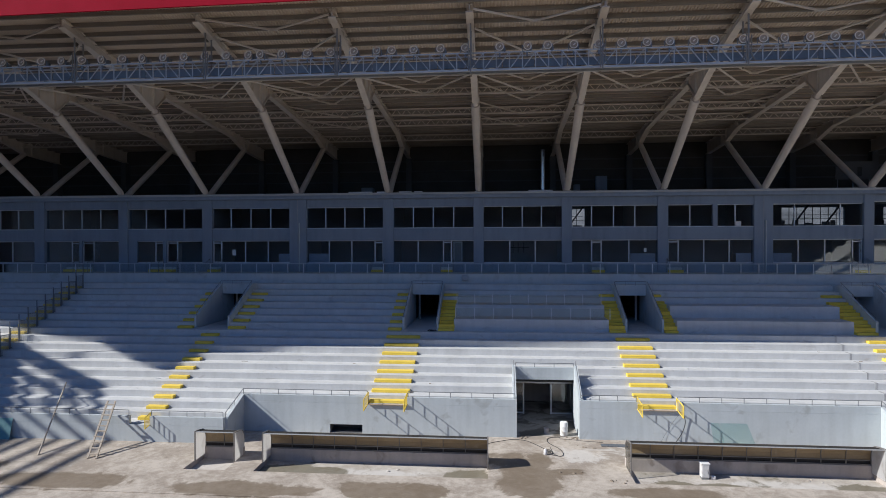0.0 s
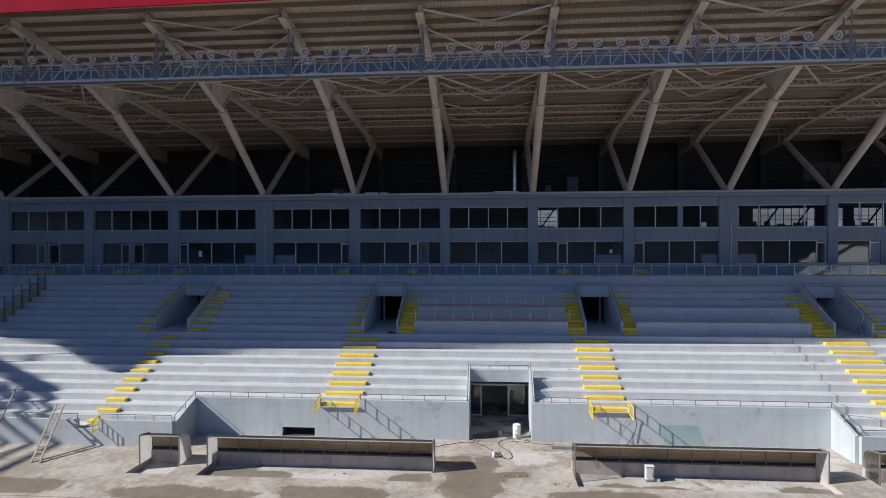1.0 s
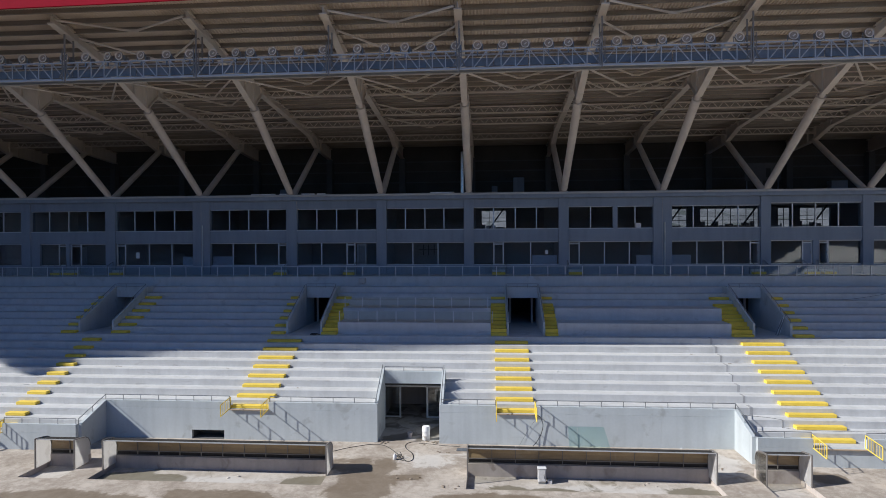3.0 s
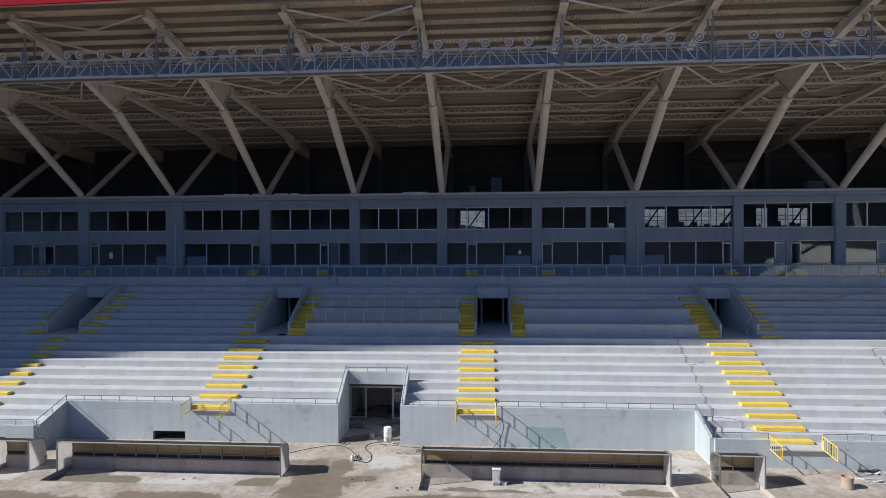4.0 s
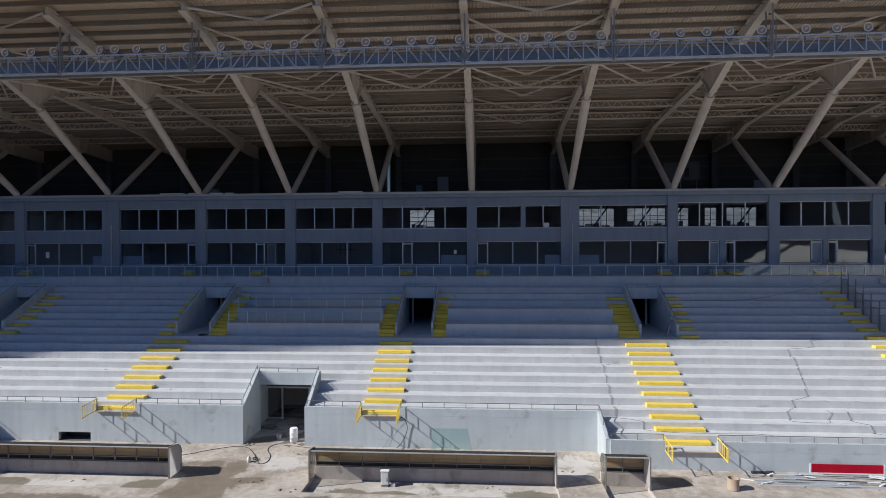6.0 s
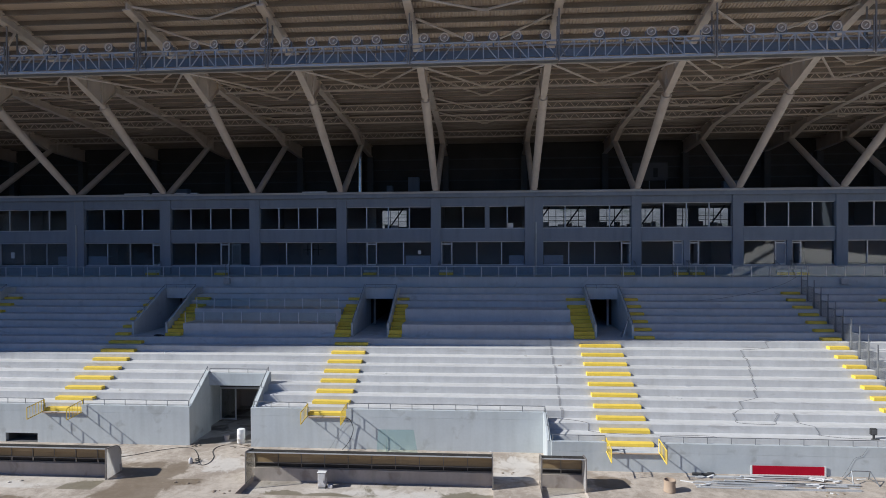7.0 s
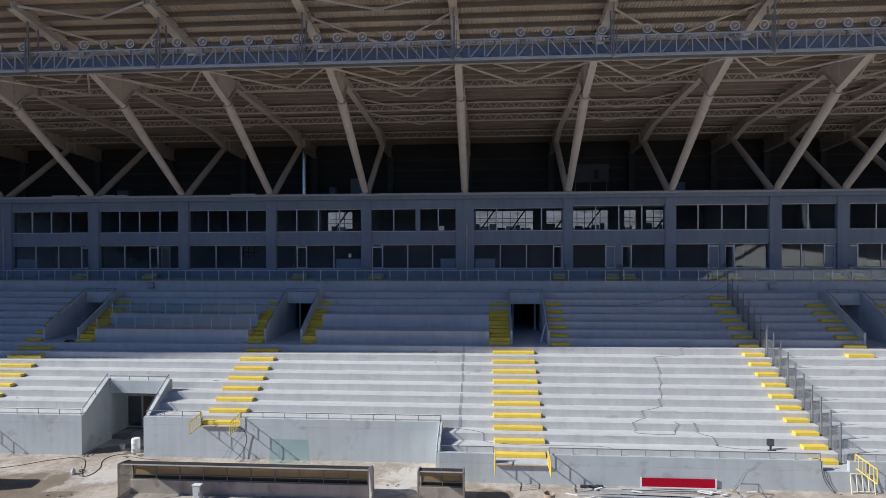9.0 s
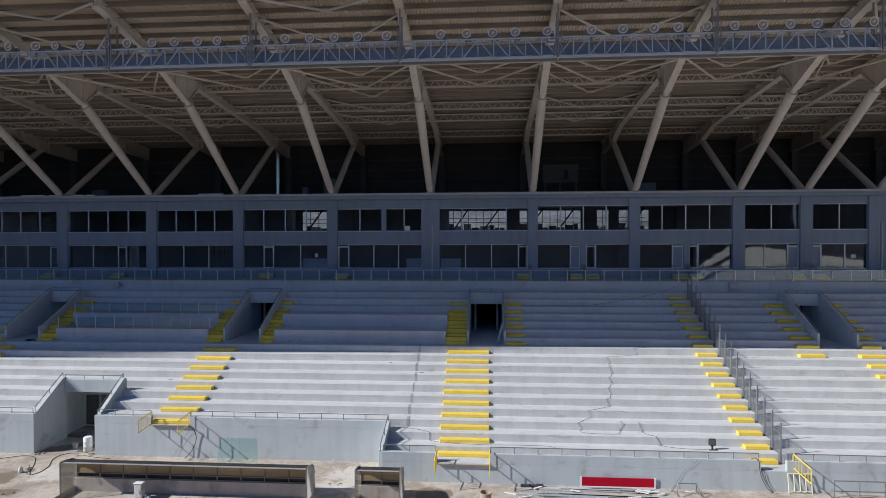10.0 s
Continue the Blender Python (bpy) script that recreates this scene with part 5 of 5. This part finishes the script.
for k in range(26):
    L_ = rng.uniform(2.0, 6.0)
    cx, cy = rng.uniform(28.2 + L_ / 2, 35.6 - L_ / 2) if L_ < 7 else 31.8, rng.uniform(29.25, 30.75)
    an = rng.uniform(-0.03, 0.02)
    lay = 0 if k < 14 else 1
    bm = bmesh.new()
    d_ = Vector((math.cos(an), math.sin(an), 0)) * L_ / 2
    c_ = Vector((cx, cy, 0.02 + 0.037 * lay))
    add_bar(bm, c_ - d_, c_ + d_, rng.uniform(0.04, 0.12), 0.035)
    tagged(part("metal_profile", bm, M_COPING if k % 3 else M_ALU), "long pale metal profile lying in a heap on the apron", "profile", "heap of profiles")
for k in range(14):
    bm = bmesh.new()
    x, y, a_ = rng.uniform(27.9, 36.2), rng.uniform(29.0, 30.8), rng.uniform(-0.7, 0.7)
    d_ = Vector((math.cos(a_), math.sin(a_), 0)) * rng.uniform(0.1, 0.35)
    add_bar(bm, Vector((x, y, 0.09)) - d_, Vector((x, y, 0.09)) + d_, rng.uniform(0.04, 0.12), 0.02)
    for v in bm.verts:
        v.co.z -= 0.08 if not (28.4 < x < 35.4 and 29.2 < y < 30.75) else 0.0
    tagged(part("offcut", bm, M_WHITE), "small pale offcut scattered round the profile heap", "offcut", "profile offcuts")
for x, y, l in ((28.5, 30.65, 0.5), (28.95, 30.6, 0.4), (29.2, 30.7, 0.35)):
    bm = bmesh.new()
    add_box(bm, x, x + l, y, y + 0.16, 0, 0.13)
    tagged(part("power_tool", bm, M_RUBBER, bevel=0.03), "black power tool lying on the apron by the wall", "tool")


def trestle(x0, x1, y, z, mat, label):
    t_ = thing("trestle", ((x0 + x1) / 2, y, 0), label, "trestle")
    bm = bmesh.new()
    add_tube(bm, (x0, y, z), (x1, y, z), 0.025, n=6)
    part("beam", bm, mat, t_)
    for x, sx in ((x0, -1), (x1, 1)):
        for dy in (-0.4, 0.4):
            bm = bmesh.new()
            add_tube(bm, (x, y, z), (x + sx * 0.16, y + dy, 0.0), 0.022, n=6)
            part("leg", bm, mat, t_)
        bm = bmesh.new()
        add_tube(bm, (x + sx * 0.12, y - 0.3, 0.12), (x + sx * 0.12, y + 0.3, 0.12), 0.018, n=6)
        part("spreader", bm, mat, t_)


trestle(35.42, 36.22, 30.3, 0.54, M_RAIL, "dark steel builder's trestle standing by the wall")
fr = thing("barrier", (41.0, 30.6, 0.0), "cream steel guard frame leaning against the front wall", "railing")
for p, q in (((40.45, 30.82, 0), (40.45, 30.95, 0.85)), ((41.45, 30.82, 0), (41.45, 30.95, 0.85)), ((40.45, 30.95, 0.85), (41.45, 30.95, 0.85)), ((40.45, 30.84, 0.1), (41.45, 30.84, 0.1)), ((40.7, 30.84, 0.1), (40.7, 30.95, 0.85)), ((40.95, 30.84, 0.1), (40.95, 30.95, 0.85)), ((41.2, 30.84, 0.1), (41.2, 30.95, 0.85))):
    bm = bmesh.new()
    add_tube(bm, p, q, 0.025, n=6)
    part("tube", bm, M_CREAM, fr)
rl = thing("stair_rail", (44.0, 30.4, 0.0), "grey steel stair hand rail on the apron beside the wall", "railing")
for p, q in (((42.2, 30.5, 0.75), (47.5, 30.5, 0.75)), ((42.2, 30.5, 0.3), (47.5, 30.5, 0.3))):
    bm = bmesh.new()
    add_tube(bm, p, q, 0.025, n=6)
    part("rail", bm, M_RAIL, rl)
for k in range(6):
    bm = bmesh.new()
    add_tube(bm, (42.2 + 1.06 * k, 30.5, 0), (42.2 + 1.06 * k, 30.5, 0.75), 0.022, n=6)
    part("post", bm, M_RAIL, rl)
z_ = step_z(32.5)
spk = thing("work_lamp", (37.7, 32.5, z_), "black work lamp standing on the terrace row", "lamp")
boxes("head", M_RUBBER, spk, (37.56, 37.88, 32.42, 32.56, z_ + 0.2, z_ + 0.52), bevel=0.03)
boxes("stand", M_RUBBER, spk, (37.55, 37.92, 32.35, 32.42, z_, z_ + 0.04), (37.68, 37.75, 32.42, 32.5, z_, z_ + 0.22))
boxes("lens", M_DARK, spk, (37.6, 37.84, 32.41, 32.419, z_ + 0.24, z_ + 0.48))


def glide(pts, n=10):
    """A smooth line through the given points."""
    pts = [Vector(p) for p in pts]
    q = [2 * pts[0] - pts[1], *pts, 2 * pts[-1] - pts[-2]]
    out = []
    for a, b, c, d in zip(q, q[1:], q[2:], q[3:]):
        for k in range(n):
            t_ = k / n
            out.append(0.5 * (2 * b + (c - a) * t_ + (2 * a - 5 * b + 4 * c - d) * t_ ** 2 + (3 * b - a - 3 * c + d) * t_ ** 3))
    return [tuple(p) for p in out] + [tuple(pts[-1])]


def wire(pts, label, r=0.012, name="cable"):
    """A loose cable through points in space."""
    cu = bpy.data.curves.new(name, "CURVE")
    cu.dimensions, cu.bevel_depth, cu.bevel_resolution = "3D", r, 1
    sp = cu.splines.new("POLY")
    line = glide(pts)
    sp.points.add(len(line) - 1)
    for p, q in zip(sp.points, line):
        p.co = (*q, 1)
    cu.materials.append(M_RUBBER)
    return tagged(new(name, cu), label, "cable")


def cable(pts, label, lie, r=0.008, name="cable", wander=False):
    """A loose cable through plan points, lying on whatever the function lie gives as height."""
    fine = [(p[0], p[1]) for p in glide([(*p, 0.0) for p in pts])]
    out = []
    for x, y in fine:
        z = lie(y) + r
        if out and abs(out[-1][2] - z) > 0.1:
            ya, za = out[-1][1:]
            lo_, hi_ = min(y, ya), max(y, ya)
            face = next((riser_y(i) for i in range(-8, 12) if lo_ - 0.001 <= riser_y(i) <= hi_ + 0.001), lo_) - r - 0.012
            slip = 0.12 if wander else 0.0
            out += [(x - slip, face, za), (x + slip, face, z)]
        out.append((x, y, z))
    cu = bpy.data.curves.new(name, "CURVE")
    cu.dimensions, cu.bevel_depth, cu.bevel_resolution = "3D", r, 1
    sp = cu.splines.new("POLY")
    sp.points.add(len(out) - 1)
    for p, q in zip(sp.points, out):
        p.co = (*q, 1)
    cu.materials.append(M_RUBBER)
    return tagged(new(name, cu), label, "cable")


cable([(36.5, 39.6), (34.9, 38.9), (34.1, 38.6), (34.05, 37.7), (33.7, 36.3), (33.4, 35.3), (32.1, 34.3), (31.7, 33.4), (33.3, 33.2), (33.65, 33.6), (33.8, 34.1)], "thin dark cable straggling down the terrace rows", step_z, wander=True)
cable([(22.1, 33.7), (23.5, 33.3), (24.5, 32.7), (26.2, 32.45), (29.6, 32.45), (30.3, 32.2)], "dark cable lying along a terrace row", step_z)
cable([(34.6, 33.9), (35.0, 33.2), (36.0, 32.6), (37.2, 32.45), (37.9, 32.45)], "dark cable running to the work lamp", step_z, wander=True)
flat = lambda y: 0.0
cable([(-1.2, 30.9), (-0.4, 31.2), (0.5, 31.65), (1.1, 32.15), (1.8, 32.6), (2.5, 32.9), (3.2, 32.7), (3.9, 31.8), (4.3, 31.05), (4.65, 30.6)], "thin black hose running from the shelter over the apron", flat, 0.014, "hose")
cable([(4.1, 30.86), (4.4, 30.67), (4.8, 30.52), (4.97, 30.9), (4.82, 31.65), (4.4, 32.4), (4.32, 33.0), (4.6, 33.4), (5.1, 33.45)], "black hose curling over the dusty apron to the tunnel", flat, 0.015, "hose")
cable([(5.0, 33.2), (5.6, 33.15), (6.3, 32.95), (7.3, 32.8)], "thin black cable on the apron by the tunnel", flat, 0.012)
wire([(4.2, 31.0, 0.03), (4.1, 31.15, 0.03), (4.2, 31.25, 0.05), (4.35, 31.1, 0.06), (4.25, 30.95, 0.08), (4.1, 31.1, 0.09), (4.3, 31.2, 0.1), (4.45, 30.9, 0.03), (4.3, 31.0, 0.3)], "tangled end of black hose beside a white jug", 0.014, "hose")
wire([(29.5, 43.7, 6.94), (32.0, 43.75, 6.95), (34.1, 43.8, 7.02), (37.4, 44.4, 7.5), (39.6, 45.2, 8.0), (40.6, 45.3, 8.5)], "dark cable strung over the shaded rows to the fence", 0.01)
wire([(11.3, 33.1, 1.72), (11.6, 33.12, 1.6), (11.76, 33.2, 1.15), (11.66, 33.2, 0.67), (11.42, 33.15, 0.25), (11.2, 33.05, 0.03)], "black cable hanging down the front wall from the stair gap", 0.018)
wire([(11.5, 33.2, 1.6), (11.07, 33.23, 1.0), (10.6, 33.22, 0.2), (10.45, 33.1, 0.02)], "thin black wire hanging down the front wall", 0.005)
wire([(36.5, 30.95, 1.4), (36.4, 30.97, 1.2), (36.25, 30.97, 1.0), (35.97, 30.97, 0.9), (35.86, 30.97, 0.75), (35.58, 30.95, 0.3), (35.3, 30.85, 0.02)], "thin dark wire hanging down the front wall", 0.004)
wire([(38.9, 31.1, 1.42), (39.05, 30.98, 1.5), (39.2, 30.95, 1.35), (39.24, 30.97, 1.0), (39.33, 30.95, 0.6), (39.5, 30.9, 0.25), (39.7, 30.8, 0.02)], "dark cable hanging over the parapet beside the stairs", 0.014)
wire([(39.4, 31.05, 0.98), (39.44, 30.96, 0.85), (39.55, 30.95, 0.45), (39.75, 30.85, 0.02), (39.95, 30.7, 0.02)], "dark cable hanging down beside the stairs", 0.012)
for k, (x0, x1, y) in enumerate(((27.45, 27.93, 40.55), (27.6, 27.95, 40.7), (27.5, 27.94, 40.95), (27.72, 27.96, 41.15))):
    bm = bmesh.new()
    add_bar(bm, (x0, y, low_z(-1) + 0.01), (x1, y + 0.12 * (k % 2), low_z(-1) + 1.35 - 0.13 * k), 0.05, 0.03)
    tagged(part("scaffold_bar", bm, M_WHITE if k % 2 else M_RAIL), "pale metal bar leaning on the vomitory wall", "bar", "leaning bars")
wire([(-2.75 + (0.34 - 0.012 * k) * math.cos(1.15 * k), 39.72 + (0.2 - 0.007 * k) * math.sin(1.15 * k), 4.945 + 0.025 * (k % 3)) for k in range(22)], "black cable coil lying on a row before the vomitory", 0.022)
rng = random.Random(9)
for cx, cy, n, mat in ((6.3, 31.95, 7, M_DIRT), (4.6, 28.6, 2, M_DIRT), (5.4, 28.4, 3, M_DIRT), (5.8, 33.4, 9, M_DIRT), (3.0, 33.2, 6, M_DIRT), (-1.1, 38.2, 7, M_TERRACE), (16, 28.9, 4, M_SILT), (-4, 28.6, 3, M_SILT), (34, 29.0, 6, M_DIRT), (19.9, 30.4, 3, M_DIRT), (7.2, 27.6, 5, M_DIRT), (18.6, 33.4, 3, M_TERRACE), (13.0, 36.5, 3, M_TERRACE), (29.5, 35.0, 3, M_TERRACE)):
    for k in range(n):
        r = rng.uniform(0.025, 0.085)
        x, y = cx + rng.gauss(0, 0.38), cy + rng.gauss(0, 0.14)
        z = PIT_Z if any(a < x < b for a, b in DUGS) and PIT0 < y < PIT1 else (step_z(y) if y > 33.7 and not TUN_L < x < TUN_R else 0.0)
        bm = bmesh.new()
        bmesh.ops.create_icosphere(bm, subdivisions=1, radius=r)
        for v in bm.verts:
            v.co = Vector((v.co.x * rng.uniform(0.8, 1.5), v.co.y * rng.uniform(0.7, 1.2), max(-0.02, v.co.z * 0.5))) + Vector((x, y, z + 0.015))
        tagged(part("rubble", bm, mat), "small lump of broken concrete rubble" if mat is M_TERRACE else "small brown clod of dried mud", "rubble", "rubble lumps")

rng = random.Random(21)
for k in range(22):
    i = rng.choice(range(0, 8))
    x, y = rng.uniform(-24, 44), riser_y(i) + rng.uniform(0.2, 0.7)
    if any(a - 0.6 < x < b + 0.6 for a, b in [*STAIRS.values(), (TUN_L - 1.2, TUN_R + 1.2)]):
        continue
    bm = bmesh.new()
    d_ = Vector((rng.uniform(-1, 1), rng.uniform(-0.4, 0.4), 0)).normalized() * rng.uniform(0.04, 0.2)
    c_ = Vector((x, y, low_z(i) + RISE + 0.012))
    add_bar(bm, c_ - d_, c_ + d_, rng.uniform(0.03, 0.09), 0.018)
    tagged(part("plaster_scrap", bm, M_COPING if k % 3 else M_DIRT), "small flat scrap of plaster lying on a terrace row", "scrap", "plaster scraps")

# ---- things on the ledge and in the rear gallery ----
for a, b in ((-10.7, -8.7), (-8.3, -7.4), (-6.45, -5.4), (-5.15, -4.5), (4.2, 6.15)):
    bm = bmesh.new()
    add_box(bm, a, b, FRONT - 0.35, FRONT - 0.05, LEDGE1 + 0.001, LEDGE1 + 0.1)
    tagged(part("board", bm, M_WHITE, bevel=0.01), "pale insulation board lying on the ledge", "board", "ledge boards")
GAL = LEDGE0 + 0.3
du = thing("duct", (6.3, 60.7, GAL), "shiny galvanised round duct against the rear wall", "duct")
for k in range(6):
    bm = bmesh.new()
    z = GAL + 0.9 * k
    add_tube(bm, (6.3, 60.7, z), (6.3, 60.7, z + 0.87), 0.26, n=16)
    add_tube(bm, (6.3, 60.7, z + 0.87), (6.3, 60.7, z + 0.9), 0.29, n=16)
    part("duct_section", bm, M_DUCT, du, smooth=True)
for x, w, hh in ((9.25, 0.55, 1.7), (11.35, 1.05, 2.5), (-12.0, 1.2, 1.6), (41.0, 1.5, 1.8)):
    pb = thing("plant_box", (x + w / 2, 59.4, GAL), "grey metal plant box in the rear gallery", "box")
    boxes("body", M_FACADE, pb, (x, x + w, 59.0, 59.8, GAL + 0.1, GAL + hh), bevel=0.03)
    boxes("plinth", M_RAIL, pb, (x + 0.05, x + w - 0.05, 59.05, 59.75, GAL, GAL + 0.1))
    boxes("door", M_FACADE, pb, (x + 0.05, x + w - 0.05, 58.985, 58.999, GAL + 0.2, GAL + hh - 0.1), bevel=0.004)
gb_ = thing("board_stand", (33.4, 56.0, GAL), "pale grey board on steel legs in the rear gallery", "board")
boxes("board", M_DARK, gb_, (31.9, 35.0, 55.97, 56.03, 16.45, 18.05), bevel=0.01)
bm = bmesh.new()
add_prism(bm, [(55.955, 16.75), (55.955, 17.55), (55.968, 17.55), (55.968, 16.75)], 33.72, 34.1)
part("flap", bm, M_RUBBER, gb_, "dark torn flap on the board")
for x in (32.1, 33.4, 34.8):
    boxes("leg", M_RAIL, gb_, (x - 0.03, x + 0.03, 56.03, 56.09, GAL, 17.9))
for x in (-0.9, 44.0):
    x += 0.07
    lb_ = thing("loudspeaker", (x, EDGE_Y - 0.1, 8.05), "small grey box on a bracket on the walkway edge", "speaker")
    boxes("body", M_COPING, lb_, (x - 0.25, x + 0.25, EDGE_Y - 0.3, EDGE_Y - 0.06, 7.95, 8.36), bevel=0.03)
    boxes("bracket", M_RAIL, lb_, (x - 0.03, x + 0.03, EDGE_Y - 0.06, EDGE_Y, 7.9, 8.2))
# unseen near-black end walls, added to keep daylight out of the gallery
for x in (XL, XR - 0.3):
    boxes("gable_blocker", M_BACK, facade, (x, x + 0.3, FRONT + 1.2, REAR - 0.01, GAL, 20.6))
for x in SX:
    boxes("rear_column", M_DARK, facade, (x - 0.28, x + 0.28, REAR - 0.75, REAR - 0.02, GAL, 19.6))
bm = bmesh.new()
for z in (16.1, 17.2, 18.3, 19.3):
    add_box(bm, XL, XR, REAR - 0.12, REAR - 0.005, z, z + 0.12)
part("sheeting_rail", bm, M_DARK, facade)

# ---- the rest of the stadium, out of view, for shade and reflections ----
side = thing("side_stand", (-85.0, 0.0, 0.0), "far end stand of pale concrete with a steel roof", "stand", kind="structure")
boxes("side_roof", M_DECK, side, (-112, -60.6, -70, 28.6, 25.0, 25.4))
bm = bmesh.new()
for k in range(14):
    add_box(bm, -66 - 3 * k, -63 - 3 * k, -66, 26, -0.5, 1.5 + 1.4 * k)
part("side_terrace", bm, M_TERRACE, side)
# runs on past the side stand to keep low sun out of the reflections
boxes("side_rear", M_FACADE, side, (-112, -111.5, -107.9, 28.6, 0, 25.0))
bm = bmesh.new()
for y in range(-66, 29, 8):
    add_tube(bm, (-104, y, 18), (-62, y, 25.1), 0.35, n=8)
part("side_struts", bm, M_STEEL, side)
bm = bmesh.new()
for x, w in ((-59.6, 0.34), (-58.0, 0.22), (-56.5, 0.22), (-55.0, 0.34)):
    add_box(bm, x - w / 2, x + w / 2, -66, 24.6, 25.0, 25.25)
for k in range(3):
    add_bar(bm, (-60.6, 20.6 + 1.5 * k, 25.1), (-54.8, 21.5 + 1.5 * k, 25.1), 0.34, 0.2)
part("side_catwalk", bm, M_TRUSS, side)
# unseen bars added to cast the dark diagonals on the left of the terrace
bm = bmesh.new()
for (xa, ya), (xb, yb), w in (((-61.9, 28.75), (-54.6, 23.6), 1.3), ((-62.0, 26.7), (-56.4, 22.9), 0.5), ((-58.4, 26.9), (-53.2, 28.3), 0.28)):
    add_bar(bm, (xa, ya, 25.1), (xb, yb, 25.1), w, 0.2)
part("corner_shade_bars", bm, M_TRUSS, side)
# unseen panel cut to the outline of the shadow bulge it throws
bm = bmesh.new()
lo = [bm.verts.new((x, y, 24.55)) for x, y in ((-45.0, 30.5), (-45.2, 28.6), (-46.1, 28.3), (-49.6, 26.0), (-51.6, 27.0), (-54.1, 29.4), (-54.1, 30.5))]
hi = [bm.verts.new(v.co + Vector((0, 0, 0.2))) for v in lo]
bm.faces.new(lo)
bm.faces.new(hi[::-1])
for k in range(7):
    bm.faces.new((lo[k], hi[k], hi[(k + 1) % 7], lo[(k + 1) % 7]))
part("corner_canopy", bm, M_DECK, roof)

# assumed stand, roofed and closed to cut bounce and darken the window reflections
opp = thing("opposite_stand", (4.0, -80.0, 0.0), "unseen opposite stand of pale concrete rows, added to block low sky", "stand", kind="structure")
for k in range(22):
    boxes("row", M_TERRACE, opp, (-110, 112, -71.6 - 1.6 * k, -70 - 1.6 * k, -0.5, 1.2 + 0.8 * k))
bm = bmesh.new()
add_prism(bm, [(-66, 25.5), (-108, 23.5), (-108, 24.0), (-66, 26.0)], -130, 140)
part("opposite_roof", bm, M_DECK, opp)
boxes("opposite_rear", M_FACADE, opp, (-130, 140, -108.5, -108, 0, 24))
boxes("opposite_gable", M_FACADE, opp, (112, 112.5, -107.9, -70, 0, 24.5))

end = thing("end_stand", (84.0, -12.0, 0.0), "far end stand of pale concrete rows under a steel roof", "stand", kind="structure")
for k in range(30):
    boxes("row", M_TERRACE, end, (72 + 0.66 * k, 72.68 + 0.66 * k, -58 + (1.5 if k % 4 < 2 else 0.0), 28, -0.5, 0.4 + 0.41 * k))
# fin added so its unlit face draws a dark zigzag in the reflections
bm = bmesh.new()
for k in range(26):
    add_box(bm, 72 + 0.66 * k, 72.66 + 0.66 * k, -46.2, -46.0, 0.35 + 0.41 * k, 1.35 + 0.41 * k)
part("dark_band_fin", bm, M_FACADE, end)
# front edge set oblique so its shadow slopes over the reflected rows
bm = bmesh.new()
lo = [bm.verts.new((x, y, 24.0)) for x, y in ((58.5, 28.0), (62.5, -6.0), (68.4, -53.0), (69.5, -62.0), (106.0, -62.0), (106.0, 28.0))]
hi = [bm.verts.new(v.co + Vector((0, 0, 0.4))) for v in lo]
bm.faces.new(lo)
bm.faces.new(hi[::-1])
for k in range(6):
    bm.faces.new((lo[k], hi[k], hi[(k + 1) % 6], lo[(k + 1) % 6]))
part("end_roof", bm, M_DECK, end)
boxes("end_rear", M_FACADE, end, (105, 106, -62, 28, 0, 24.0))
bm = bmesh.new()
hx = [(-700 + 50 * k) for k in range(33)]
top = [70 + 10 * noise.noise(Vector((x * 0.006, 3.1, 0))) + 5 * noise.noise(Vector((x * 0.03, 1.1, 0))) for x in hx]
a_ = [bm.verts.new((x, 380, -2)) for x in hx]
b_ = [bm.verts.new((x, 620, t_)) for x, t_ in zip(hx, top)]
for k in range(32):
    bm.faces.new((a_[k], a_[k + 1], b_[k + 1], b_[k]))
tagged(part("backdrop", bm, M_HILL), "pale dry hillside far behind the stadium", "hill", kind="structure")
